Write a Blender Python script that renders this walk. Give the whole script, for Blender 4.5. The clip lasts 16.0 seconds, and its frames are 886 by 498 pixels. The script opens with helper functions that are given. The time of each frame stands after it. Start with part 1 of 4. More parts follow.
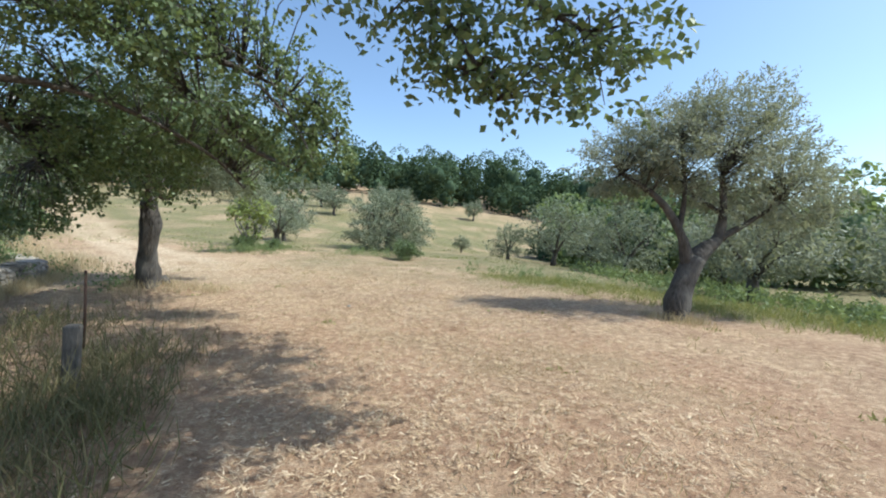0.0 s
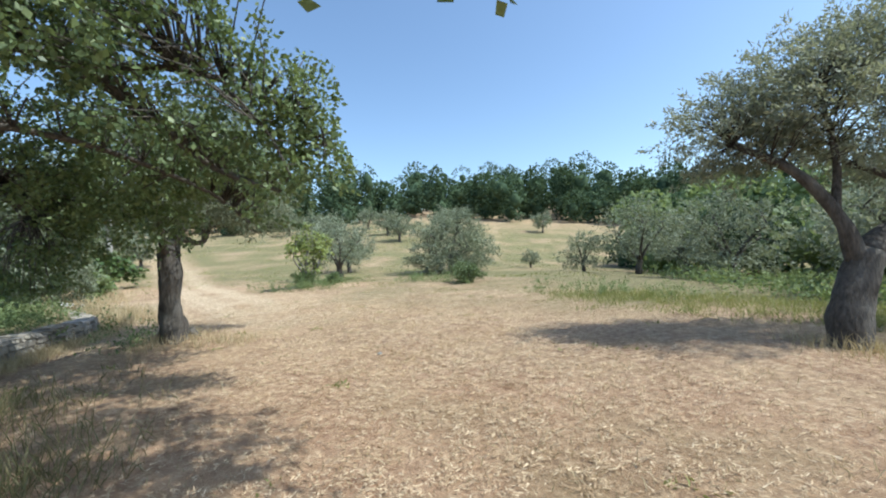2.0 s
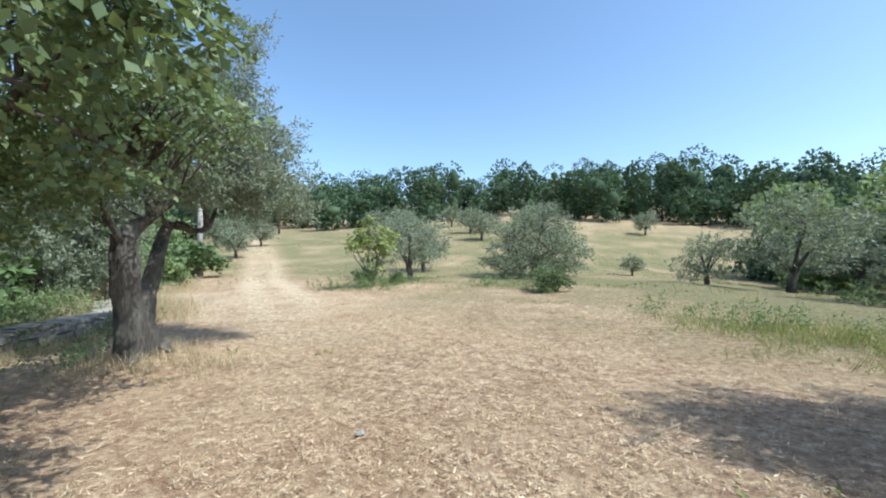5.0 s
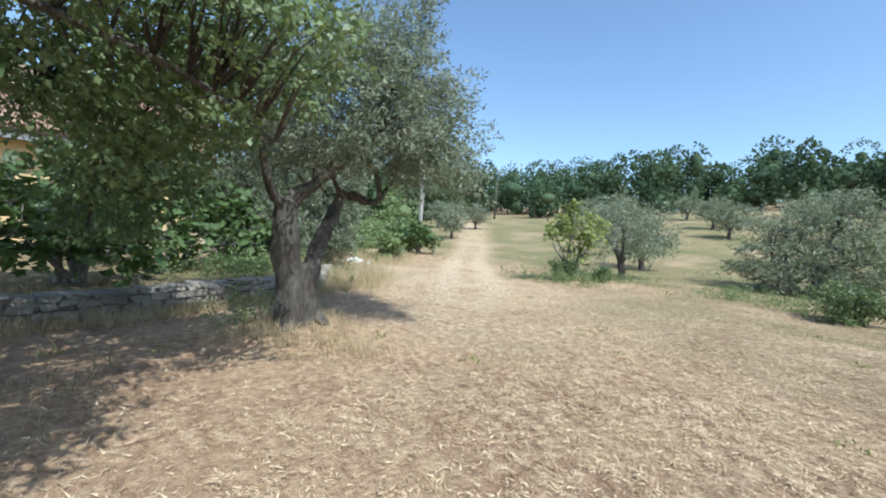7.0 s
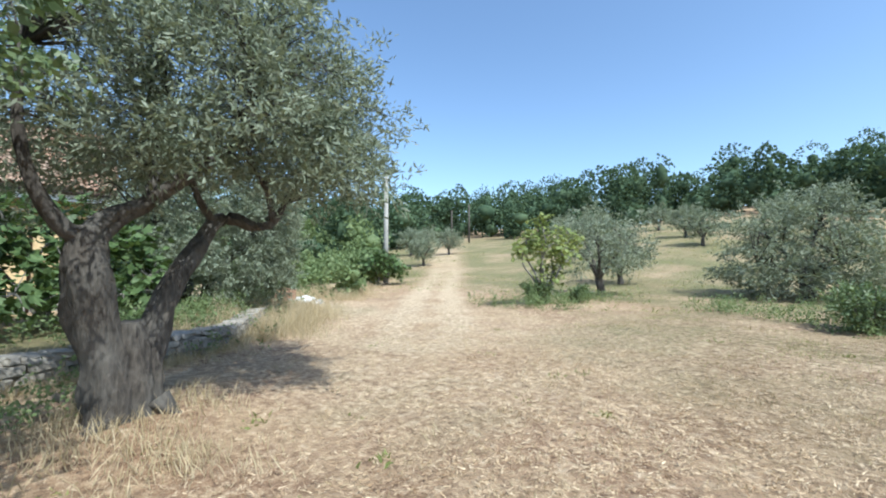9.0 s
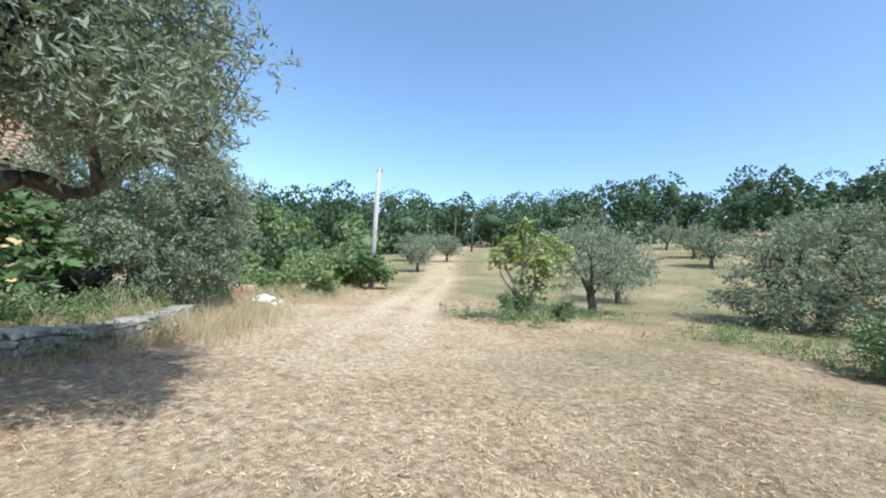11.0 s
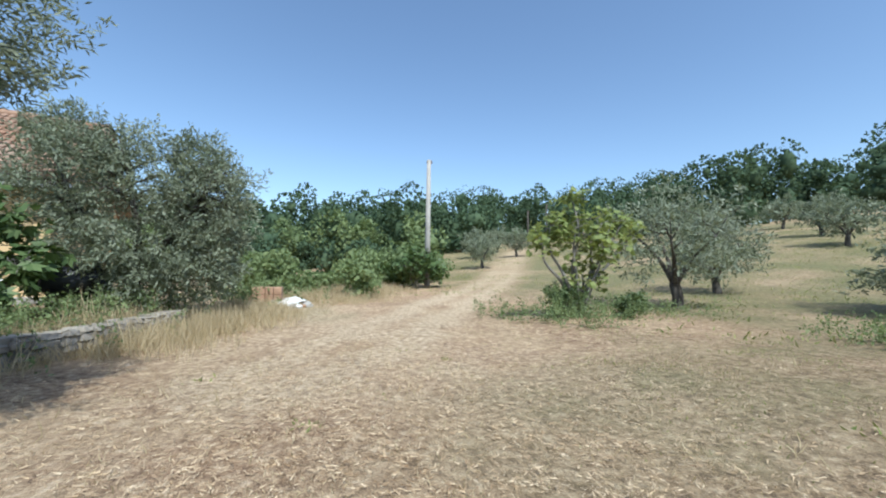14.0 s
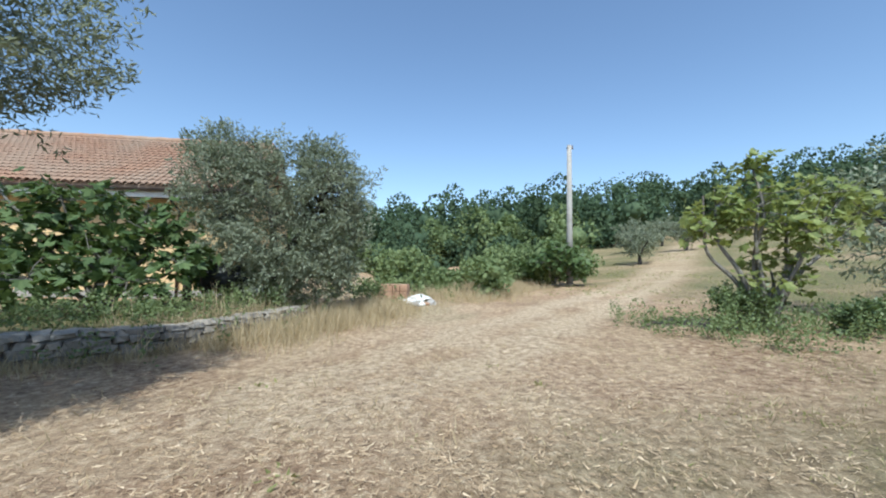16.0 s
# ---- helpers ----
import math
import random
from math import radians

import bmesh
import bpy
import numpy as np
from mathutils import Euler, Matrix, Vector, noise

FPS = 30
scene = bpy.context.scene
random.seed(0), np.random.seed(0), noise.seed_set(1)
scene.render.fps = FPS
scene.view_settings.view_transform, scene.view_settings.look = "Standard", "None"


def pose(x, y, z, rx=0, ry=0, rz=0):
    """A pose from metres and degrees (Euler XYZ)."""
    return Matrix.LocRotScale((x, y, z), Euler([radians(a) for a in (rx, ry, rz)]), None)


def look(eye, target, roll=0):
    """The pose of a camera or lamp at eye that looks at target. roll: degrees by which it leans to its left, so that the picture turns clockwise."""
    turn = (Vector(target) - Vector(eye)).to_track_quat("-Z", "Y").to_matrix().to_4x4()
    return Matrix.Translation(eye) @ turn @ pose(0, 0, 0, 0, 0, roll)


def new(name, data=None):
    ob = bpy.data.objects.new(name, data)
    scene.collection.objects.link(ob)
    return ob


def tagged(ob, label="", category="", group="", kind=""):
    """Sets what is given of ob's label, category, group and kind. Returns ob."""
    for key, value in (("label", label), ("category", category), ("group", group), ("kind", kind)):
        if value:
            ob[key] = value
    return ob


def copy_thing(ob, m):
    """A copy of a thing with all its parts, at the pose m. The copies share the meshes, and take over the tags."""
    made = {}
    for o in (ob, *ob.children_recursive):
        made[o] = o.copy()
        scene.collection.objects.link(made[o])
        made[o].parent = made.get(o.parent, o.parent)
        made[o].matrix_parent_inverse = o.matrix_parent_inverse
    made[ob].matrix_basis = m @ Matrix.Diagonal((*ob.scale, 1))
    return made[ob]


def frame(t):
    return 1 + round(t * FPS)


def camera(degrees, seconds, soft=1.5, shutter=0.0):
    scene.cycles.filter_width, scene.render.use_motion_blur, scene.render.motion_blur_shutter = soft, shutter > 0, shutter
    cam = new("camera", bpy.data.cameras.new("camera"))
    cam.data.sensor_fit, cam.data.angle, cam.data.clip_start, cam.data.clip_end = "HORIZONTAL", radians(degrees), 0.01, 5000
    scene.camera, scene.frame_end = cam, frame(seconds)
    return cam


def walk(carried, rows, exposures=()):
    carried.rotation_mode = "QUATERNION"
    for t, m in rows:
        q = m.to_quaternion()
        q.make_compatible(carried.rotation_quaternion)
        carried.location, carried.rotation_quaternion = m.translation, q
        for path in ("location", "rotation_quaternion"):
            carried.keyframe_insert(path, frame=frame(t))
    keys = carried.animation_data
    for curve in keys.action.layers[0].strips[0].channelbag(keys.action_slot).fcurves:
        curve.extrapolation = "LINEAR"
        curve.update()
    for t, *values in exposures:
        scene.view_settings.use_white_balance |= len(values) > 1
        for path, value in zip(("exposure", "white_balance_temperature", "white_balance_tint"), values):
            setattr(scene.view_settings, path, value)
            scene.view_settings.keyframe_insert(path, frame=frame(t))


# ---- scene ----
cam = camera(95.2, 16.0, 2.0)
EXPOSURES = [(0, 0.61, 5980, 4), (3, 0.63, 5930, 3), (5.5, 0.71, 5780, 3), (7, 0.63, 5780, 3), (10, 0.75, 5780, 3), (12.5, 0.73, 5730, 4), (13, 0.59, 5730, 4), (13.5, 0.47, 5860, 4), (14, 0.42, 5860, 4), (16, 0.37, 5860, 4)]
PATH = [
    (0, (-0.306, 0.078, 1.398), (-0.256, 2.077, 1.348), 2.5),
    (0.5, (-0.081, 0.492, 1.395), (0.078, 2.485, 1.447), 2.6),
    (1, (0.014, 0.907, 1.418), (0.139, 2.903, 1.386), -0.8),
    (1.5, (0.102, 1.351, 1.446), (-0.08, 3.343, 1.43), -0.7),
    (2, (0.128, 1.841, 1.454), (-0.173, 3.818, 1.498), -3.1),
    (2.5, (0.146, 2.39, 1.466), (-0.2, 4.359, 1.489), -0.9),
    (3, (0.138, 2.926, 1.505), (-0.394, 4.853, 1.474), -0.1),
    (3.2, (0.115, 3.172, 1.499), (-0.379, 5.109, 1.555), 0.1),
    (5.3, (0.026, 5.232, 1.483), (-0.789, 7.058, 1.546), -0.5),
    (5.5, (-0.008, 5.428, 1.473), (-0.969, 7.176, 1.615), 2.7),
    (6, (-0.165, 5.896, 1.468), (-1.322, 7.526, 1.539), 3.0),
    (6.5, (-0.328, 6.334, 1.494), (-1.677, 7.81, 1.54), 2.0),
    (7, (-0.458, 6.82, 1.48), (-2.003, 8.089, 1.45), 4.2),
    (7.5, (-0.706, 7.217, 1.499), (-2.251, 8.481, 1.623), 2.6),
    (8, (-0.929, 7.654, 1.51), (-2.51, 8.874, 1.62), 2.0),
    (8.5, (-1.145, 8.141, 1.513), (-2.71, 9.384, 1.578), 2.4),
    (9, (-1.362, 8.631, 1.525), (-2.842, 9.971, 1.632), -0.1),
    (9.5, (-1.5, 9.136, 1.506), (-3.104, 10.313, 1.709), 5.5),
    (10, (-1.492, 9.523, 1.527), (-3.012, 10.808, 1.725), 4.6),
    (10.2, (-1.578, 9.743, 1.54), (-3.056, 11.083, 1.691), 2.5),
    (12.3, (-1.811, 11.824, 1.376), (-3.397, 13.031, 1.54), 3.7),
    (12.5, (-1.884, 12.007, 1.375), (-3.457, 13.232, 1.537), 1.8),
    (13, (-2.074, 12.475, 1.366), (-3.546, 13.816, 1.552), -1.8),
    (13.5, (-2.335, 12.849, 1.306), (-3.925, 14.044, 1.515), -0.3),
    (14, (-2.551, 13.15, 1.346), (-4.284, 14.141, 1.474), 0.8),
    (14.5, (-2.779, 13.465, 1.361), (-4.625, 14.221, 1.51), 0.3),
    (15, (-2.99, 13.801, 1.352), (-4.926, 14.267, 1.531), 1.9),
    (15.5, (-3.198, 14.132, 1.377), (-5.162, 14.499, 1.47), 1.4),
    (16, (-3.42, 14.457, 1.362), (-5.396, 14.751, 1.466), 0.7),
]
walk(cam, [(t, look(eye, target, roll)) for t, eye, target, roll in PATH],
     exposures=EXPOSURES)

# ---- light ----
SUN_FROM = Vector((0.95, -0.13, 1.28)).normalized()
world = bpy.data.worlds.new("sky")
scene.world = world
world.use_nodes = True
wn = world.node_tree
sky = wn.nodes.new("ShaderNodeTexSky")
sky.sky_type, sky.sun_disc = "NISHITA", False
sky.sun_elevation = math.asin(SUN_FROM.z)
sky.sun_rotation = math.atan2(SUN_FROM.x, SUN_FROM.y)
sky.altitude, sky.air_density, sky.dust_density, sky.ozone_density = 200, 1.0, 1.2, 0.9
wn.nodes["Background"].inputs["Strength"].default_value = 0.15
wn.links.new(sky.outputs[0], wn.nodes["Background"].inputs["Color"])
sun = new("sun", bpy.data.lights.new("sun", "SUN"))
sun.data.energy, sun.data.angle, sun.data.color = 3.9, radians(0.55), (1.0, 0.965, 0.90)
sun.matrix_world = look(SUN_FROM * 60, (0, 0, 0))

rng = np.random.default_rng(7)


# ---- materials ----
class Nodes:
    """A small helper for node materials."""

    def __init__(self, name):
        self.mat = bpy.data.materials.new(name)
        self.mat.use_nodes = True
        self.t = self.mat.node_tree
        self.bsdf = self.t.nodes["Principled BSDF"]
        self.out = self.t.nodes["Material Output"]
        self.pos = self.add("ShaderNodeNewGeometry").outputs["Position"]

    def add(self, kind, **values):
        n = self.t.nodes.new(kind)
        for k, v in values.items():
            n.inputs[k.replace("_", " ")].default_value = v
        return n

    def link(self, a, b):
        self.t.links.new(a, b)

    def noise(self, scale, detail=4.0, rough=0.55, vector=None):
        n = self.add("ShaderNodeTexNoise", Scale=scale, Detail=detail, Roughness=rough)
        self.link(vector or self.pos, n.inputs["Vector"])
        return n.outputs["Fac"]

    def ramp(self, fac, *stops):
        r = self.add("ShaderNodeValToRGB")
        el = r.color_ramp.elements
        while len(el) < len(stops):
            el.new(0.5)
        for e, (p, c) in zip(el, stops):
            e.position, e.color = p, (*c, 1) if len(c) == 3 else c
        self.link(fac, r.inputs["Fac"])
        return r.outputs["Color"]

    def mix(self, fac, a, b, how="MIX"):
        m = self.t.nodes.new("ShaderNodeMix")
        m.data_type, m.blend_type = "RGBA", how
        for sock, v in ((m.inputs[0], fac), (m.inputs[6], a), (m.inputs[7], b)):
            if isinstance(v, (int, float)):
                sock.default_value = v
            elif isinstance(v, tuple):
                sock.default_value = (*v, 1)
            else:
                self.link(v, sock)
        return m.outputs[2]

    def bump(self, height, strength, distance):
        b = self.add("ShaderNodeBump", Strength=strength, Distance=distance)
        self.link(height, b.inputs["Height"])
        self.link(b.outputs["Normal"], self.bsdf.inputs["Normal"])

    def finish(self, colour, rough=0.8, metal=0.0):
        if isinstance(colour, tuple):
            self.bsdf.inputs["Base Color"].default_value = (*colour, 1)
        else:
            self.link(colour, self.bsdf.inputs["Base Color"])
        self.bsdf.inputs["Roughness"].default_value = rough
        self.bsdf.inputs["Metallic"].default_value = metal
        return self.mat


def leaf_material(name, dark, mid, light, rough=0.5, through_light=0.3, gloss=0.4):
    n = Nodes(name)
    island = n.add("ShaderNodeNewGeometry").outputs["Random Per Island"]
    c = n.ramp(island, (0.0, dark), (0.55, mid), (1.0, light))
    patch = n.noise(0.9, 2.0)
    c = n.mix(n.ramp(patch, (0.35, (0, 0, 0)), (0.7, (1, 1, 1))), c, n.mix(0.6, c, light), "MIX")
    n.finish(c, rough)
    n.bsdf.inputs["Specular IOR Level"].default_value = gloss
    tr = n.add("ShaderNodeBsdfTranslucent")
    warm = n.mix(0.5, c, (light[0] * 1.3, light[1] * 1.25, light[2] * 0.6))
    n.link(warm, tr.inputs["Color"])
    ms = n.add("ShaderNodeMixShader", Fac=through_light)
    n.link(n.bsdf.outputs[0], ms.inputs[1])
    n.link(tr.outputs[0], ms.inputs[2])
    n.link(ms.outputs[0], n.out.inputs["Surface"])
    return n.mat


def bark_material(name, dark, light):
    n = Nodes(name)
    stretch = n.add("ShaderNodeMapping")
    stretch.inputs["Scale"].default_value = (1, 1, 0.25)
    n.link(n.pos, stretch.inputs["Vector"])
    grain = n.noise(26, 5, 0.65, stretch.outputs[0])
    stain = n.noise(2.5, 3)
    c = n.ramp(grain, (0.3, dark), (0.7, light))
    c = n.mix(n.ramp(stain, (0.4, (0, 0, 0)), (0.65, (1, 1, 1))), c, n.mix(0.35, c, (0.19, 0.18, 0.16)))
    n.bump(n.mix(0.5, grain, n.noise(7, 4, 0.6, stretch.outputs[0])), 1.0, 0.07)
    return n.finish(c, 0.92)


def rough_material(name, a, b, scale, rough=0.85, relief=0.01, stain=None):
    n = Nodes(name)
    fine = n.noise(scale, 6, 0.6)
    c = n.ramp(fine, (0.3, a), (0.7, b))
    broad = n.noise(scale * 0.08, 3)
    c = n.mix(n.ramp(broad, (0.4, (0, 0, 0)), (0.7, (1, 1, 1))), c, stain or tuple(v * 0.7 for v in a))
    if relief:
        n.bump(fine, 0.7, relief)
    return n.finish(c, rough)


OLIVE = leaf_material("olive_leaf", (0.125, 0.157, 0.10), (0.195, 0.23, 0.158), (0.30, 0.33, 0.24), 0.55, 0.28, 0.35)
OLIVE_PALE = leaf_material("olive_leaf_pale", (0.155, 0.18, 0.13), (0.225, 0.25, 0.188), (0.34, 0.36, 0.28), 0.55, 0.36, 0.35)
OAK = leaf_material("oak_leaf", (0.052, 0.09, 0.042), (0.108, 0.162, 0.07), (0.205, 0.265, 0.11), 0.5, 0.28, 0.5)
FIG = leaf_material("fig_leaf", (0.13, 0.185, 0.055), (0.22, 0.28, 0.09), (0.37, 0.41, 0.16), 0.55, 0.42, 0.3)
FIG_DARK = leaf_material("fig_leaf_dark", (0.045, 0.085, 0.03), (0.078, 0.132, 0.045), (0.155, 0.22, 0.085), 0.5, 0.33, 0.4)
# Leaf colours lifted and greyed to stand in for haze over distance.
FOREST = leaf_material("hazed_wood_leaf", (0.045, 0.078, 0.048), (0.068, 0.108, 0.062), (0.105, 0.15, 0.082), 0.8, 0.22, 0.1)
SCRUB = leaf_material("scrub_leaf", (0.105, 0.155, 0.066), (0.168, 0.225, 0.098), (0.25, 0.31, 0.14), 0.6, 0.35, 0.3)
GREEN_GRASS = leaf_material("green_blade", (0.12, 0.165, 0.05), (0.205, 0.25, 0.082), (0.38, 0.36, 0.16), 0.65, 0.3, 0.2)
# Green blades, some dry brown, with the oak's shade put into their colour.
SHADE_GRASS = leaf_material("shaded_blade", (0.07, 0.085, 0.032), (0.12, 0.13, 0.055), (0.27, 0.22, 0.12), 0.65, 0.25, 0.2)
DRY_GRASS = leaf_material("dry_blade", (0.30, 0.235, 0.13), (0.44, 0.355, 0.215), (0.58, 0.485, 0.33), 0.75, 0.25, 0.15)
STRAW = leaf_material("straw", (0.20, 0.12, 0.068), (0.47, 0.335, 0.20), (0.74, 0.60, 0.42), 0.75, 0.10, 0.15)
BARK = bark_material("olive_bark", (0.02, 0.016, 0.013), (0.115, 0.098, 0.08))
OAK_BARK = bark_material("oak_bark", (0.035, 0.03, 0.025), (0.14, 0.12, 0.10))
FIG_BARK = bark_material("fig_bark", (0.13, 0.12, 0.10), (0.30, 0.28, 0.25))
STONE = rough_material("wall_stone", (0.23, 0.205, 0.17), (0.42, 0.38, 0.32), 14, 0.92, 0.02)
CONCRETE = rough_material("concrete", (0.32, 0.305, 0.275), (0.43, 0.41, 0.375), 9, 0.9, 0.004)
MORTAR = rough_material("mortar", (0.19, 0.175, 0.15), (0.30, 0.28, 0.25), 20, 0.95, 0.01)
TILE = rough_material("roof_tile", (0.25, 0.135, 0.085), (0.43, 0.265, 0.17), 5, 0.88, 0.004, (0.34, 0.25, 0.18))
PLASTER = rough_material("yellow_plaster", (0.66, 0.47, 0.23), (0.74, 0.55, 0.30), 3, 0.9, 0.002, (0.60, 0.44, 0.24))
WHITE = rough_material("white_paint", (0.70, 0.70, 0.68), (0.82, 0.82, 0.80), 6, 0.6, 0.0, (0.66, 0.65, 0.62))
GUTTER = rough_material("gutter_metal", (0.045, 0.032, 0.028), (0.07, 0.05, 0.042), 8, 0.45, 0.0)
DARK = rough_material("dark_wood", (0.03, 0.025, 0.02), (0.07, 0.055, 0.04), 12, 0.8, 0.003)
RUST = rough_material("rusty_iron", (0.07, 0.035, 0.02), (0.17, 0.085, 0.05), 40, 0.8, 0.002)
TARP = rough_material("blue_black_plastic", (0.018, 0.022, 0.032), (0.04, 0.047, 0.065), 6, 0.45, 0.006)
BRICK = rough_material("hollow_brick", (0.40, 0.24, 0.15), (0.52, 0.34, 0.23), 20, 0.9, 0.004)
SAND = rough_material("sand", (0.45, 0.34, 0.21), (0.58, 0.46, 0.30), 30, 0.95, 0.01)
GLASS = rough_material("window_dark", (0.015, 0.018, 0.02), (0.03, 0.032, 0.035), 2, 0.12, 0.0)


def ground_material():
    n = Nodes("dry_mown_ground")
    g = n.add("ShaderNodeAttribute")
    g.attribute_name = "cover"
    split = n.add("ShaderNodeSeparateColor")
    n.link(g.outputs["Color"], split.inputs[0])
    green, bare, red = split.outputs[0], split.outputs[1], split.outputs[2]
    stalks = None
    for turn, sx in ((0.4, 34), (1.5, 30), (2.6, 38)):
        lay = n.add("ShaderNodeMapping")
        lay.inputs["Rotation"].default_value = (0, 0, turn)
        lay.inputs["Scale"].default_value = (sx, sx * 4.5, 20)
        n.link(n.pos, lay.inputs["Vector"])
        one = n.noise(1.0, 3, 0.6, lay.outputs[0])
        stalks = one if stalks is None else n.mix(0.5, stalks, one, "LIGHTEN")
    fine = n.mix(0.4, stalks, n.noise(38, 6, 0.75))
    mid = n.noise(9, 6, 0.7)
    broad = n.noise(0.8, 4)
    patch = n.noise(2.6, 7, 0.78)
    mulch = n.mix(0.5, fine, mid)
    straw = n.ramp(mulch, (0.43, (0.11, 0.062, 0.034)), (0.50, (0.36, 0.235, 0.135)), (0.56, (0.56, 0.41, 0.255)), (0.63, (0.84, 0.69, 0.49)))
    straw = n.mix(n.ramp(patch, (0.46, (0, 0, 0)), (0.56, (0.62, 0.62, 0.62))), straw, n.mix(0.7, straw, (0.22, 0.125, 0.072)))
    straw = n.mix(n.ramp(broad, (0.44, (0, 0, 0)), (0.6, (0.5, 0.5, 0.5))), straw, n.mix(0.5, straw, (0.66, 0.51, 0.31)))
    straw = n.mix(red, straw, n.mix(0.5, straw, (0.52, 0.30, 0.175)))
    lane = n.ramp(mulch, (0.43, (0.27, 0.185, 0.11)), (0.52, (0.57, 0.435, 0.28)), (0.62, (0.82, 0.68, 0.49)))
    c = n.mix(bare, straw, lane)
    grass = n.ramp(mulch, (0.42, (0.065, 0.068, 0.028)), (0.51, (0.175, 0.148, 0.066)), (0.62, (0.335, 0.272, 0.135)))
    grass = n.mix(n.ramp(patch, (0.44, (0, 0, 0)), (0.58, (0.6, 0.6, 0.6))), grass, n.mix(0.6, grass, (0.15, 0.19, 0.055)))
    c = n.mix(green, c, grass)
    rows = n.mix(0.5, fine, mid)
    n.bump(rows, 1.0, 0.09)
    return n.finish(c, 0.95)


GROUND = ground_material()


# ---- mesh helpers ----
def mesh_of(name, verts, faces, mat, smooth=False):
    me = bpy.data.meshes.new(name)
    verts = np.asarray(verts, dtype=np.float32)
    if isinstance(faces, np.ndarray):
        k = faces.shape[1]
        me.vertices.add(len(verts))
        me.vertices.foreach_set("co", verts.ravel())
        me.loops.add(faces.size)
        me.loops.foreach_set("vertex_index", faces.astype(np.int32).ravel())
        me.polygons.add(len(faces))
        me.polygons.foreach_set("loop_start", np.arange(0, faces.size, k, dtype=np.int32))
        me.update(calc_edges=True)
    else:
        me.from_pydata(verts.tolist(), [], faces)
    me.materials.append(mat)
    if smooth:
        me.polygons.foreach_set("use_smooth", np.ones(len(me.polygons), dtype=bool))
    return me


def part(parent, name, me, label=""):
    ob = new(name, me)
    ob.parent = parent
    return tagged(ob, label) if label else ob


class Shape:
    """Gathers vertices and faces of one mesh."""

    def __init__(self):
        self.v, self.f = [], []

    def tube(self, pts, radii, sides=6, gnarl=0.0):
        pts = [Vector(p) for p in pts]
        base = len(self.v)
        for i, (p, r) in enumerate(zip(pts, radii)):
            d = (pts[min(i + 1, len(pts) - 1)] - pts[max(i - 1, 0)]).normalized()
            a = d.cross(Vector((0.31, 0.94, 0.12))).normalized()
            b = d.cross(a)
            for k in range(sides):
                w = 2 * math.pi * k / sides
                q = r * (1 + gnarl * (noise.noise(Vector((math.cos(w) * 1.7, math.sin(w) * 1.7, p.z * 1.3)) + p * 0.6)
                                      + 0.5 * noise.noise(Vector((k * 3.1, p.z * 4.0, p.x)))))
                self.v.append(p + (a * math.cos(w) + b * math.sin(w)) * q)
        for i in range(len(pts) - 1):
            for k in range(sides):
                j = (k + 1) % sides
                self.f.append((base + i * sides + k, base + i * sides + j, base + (i + 1) * sides + j, base + (i + 1) * sides + k))
        self.f.append(tuple(base + (len(pts) - 1) * sides + k for k in range(sides)))
        self.f.append(tuple(base + k for k in reversed(range(sides))))
        return self

    def box(self, lo, hi, m=None, ease=0.0):
        """A box with its edges eased by a small chamfer."""
        c, s = [(a + b) / 2 for a, b in zip(lo, hi)], [abs(b - a) / 2 for a, b in zip(lo, hi)]
        bm = bmesh.new()
        bmesh.ops.create_cube(bm, size=2.0, matrix=Matrix.Translation(c) @ Matrix.Diagonal((*s, 1)))
        if ease:
            bmesh.ops.bevel(bm, geom=bm.edges[:], offset=ease, segments=1, affect="EDGES")
        base = len(self.v)
        self.v += [(m @ v.co if m else v.co.copy()) for v in bm.verts]
        self.f += [tuple(base + v.index for v in f.verts) for f in bm.faces]
        bm.free()
        return self

    def mesh(self, name, mat, smooth=False):
        return mesh_of(name, [tuple(v) for v in self.v], self.f, mat, smooth)


def curve_points(pts, n=4):
    """A smooth run through the given points."""
    p = [np.array(q, float) for q in pts]
    p = [2 * p[0] - p[1]] + p + [2 * p[-1] - p[-2]]
    out = []
    for i in range(1, len(p) - 2):
        for k in range(n):
            t = k / n
            out.append(0.5 * (2 * p[i] + (p[i + 1] - p[i - 1]) * t + (2 * p[i - 1] - 5 * p[i] + 4 * p[i + 1] - p[i + 2]) * t * t
                              + (3 * p[i] - p[i - 1] - 3 * p[i + 1] + p[i + 2]) * t ** 3))
    return np.array(out + [p[-2]])


def blades(roots, ways, sides, bend=0.25):
    """Folded leaf shapes: a diamond of four points for each root, along ways, as wide as sides."""
    n = len(roots)
    up = np.cross(ways, sides)
    up /= np.linalg.norm(up, axis=1, keepdims=True) + 1e-9
    size = np.linalg.norm(ways, axis=1, keepdims=True)
    v = np.empty((n, 4, 3), np.float32)
    v[:, 0] = roots
    v[:, 1] = roots + ways * 0.45 + sides * 0.5 + up * size * bend * 0.3
    v[:, 2] = roots + ways - up * size * bend * 0.4
    v[:, 3] = roots + ways * 0.45 - sides * 0.5 + up * size * bend * 0.3
    return v.reshape(-1, 3), np.arange(n * 4).reshape(n, 4)


def unit(v):
    return v / (np.linalg.norm(v, axis=1, keepdims=True) + 1e-9)


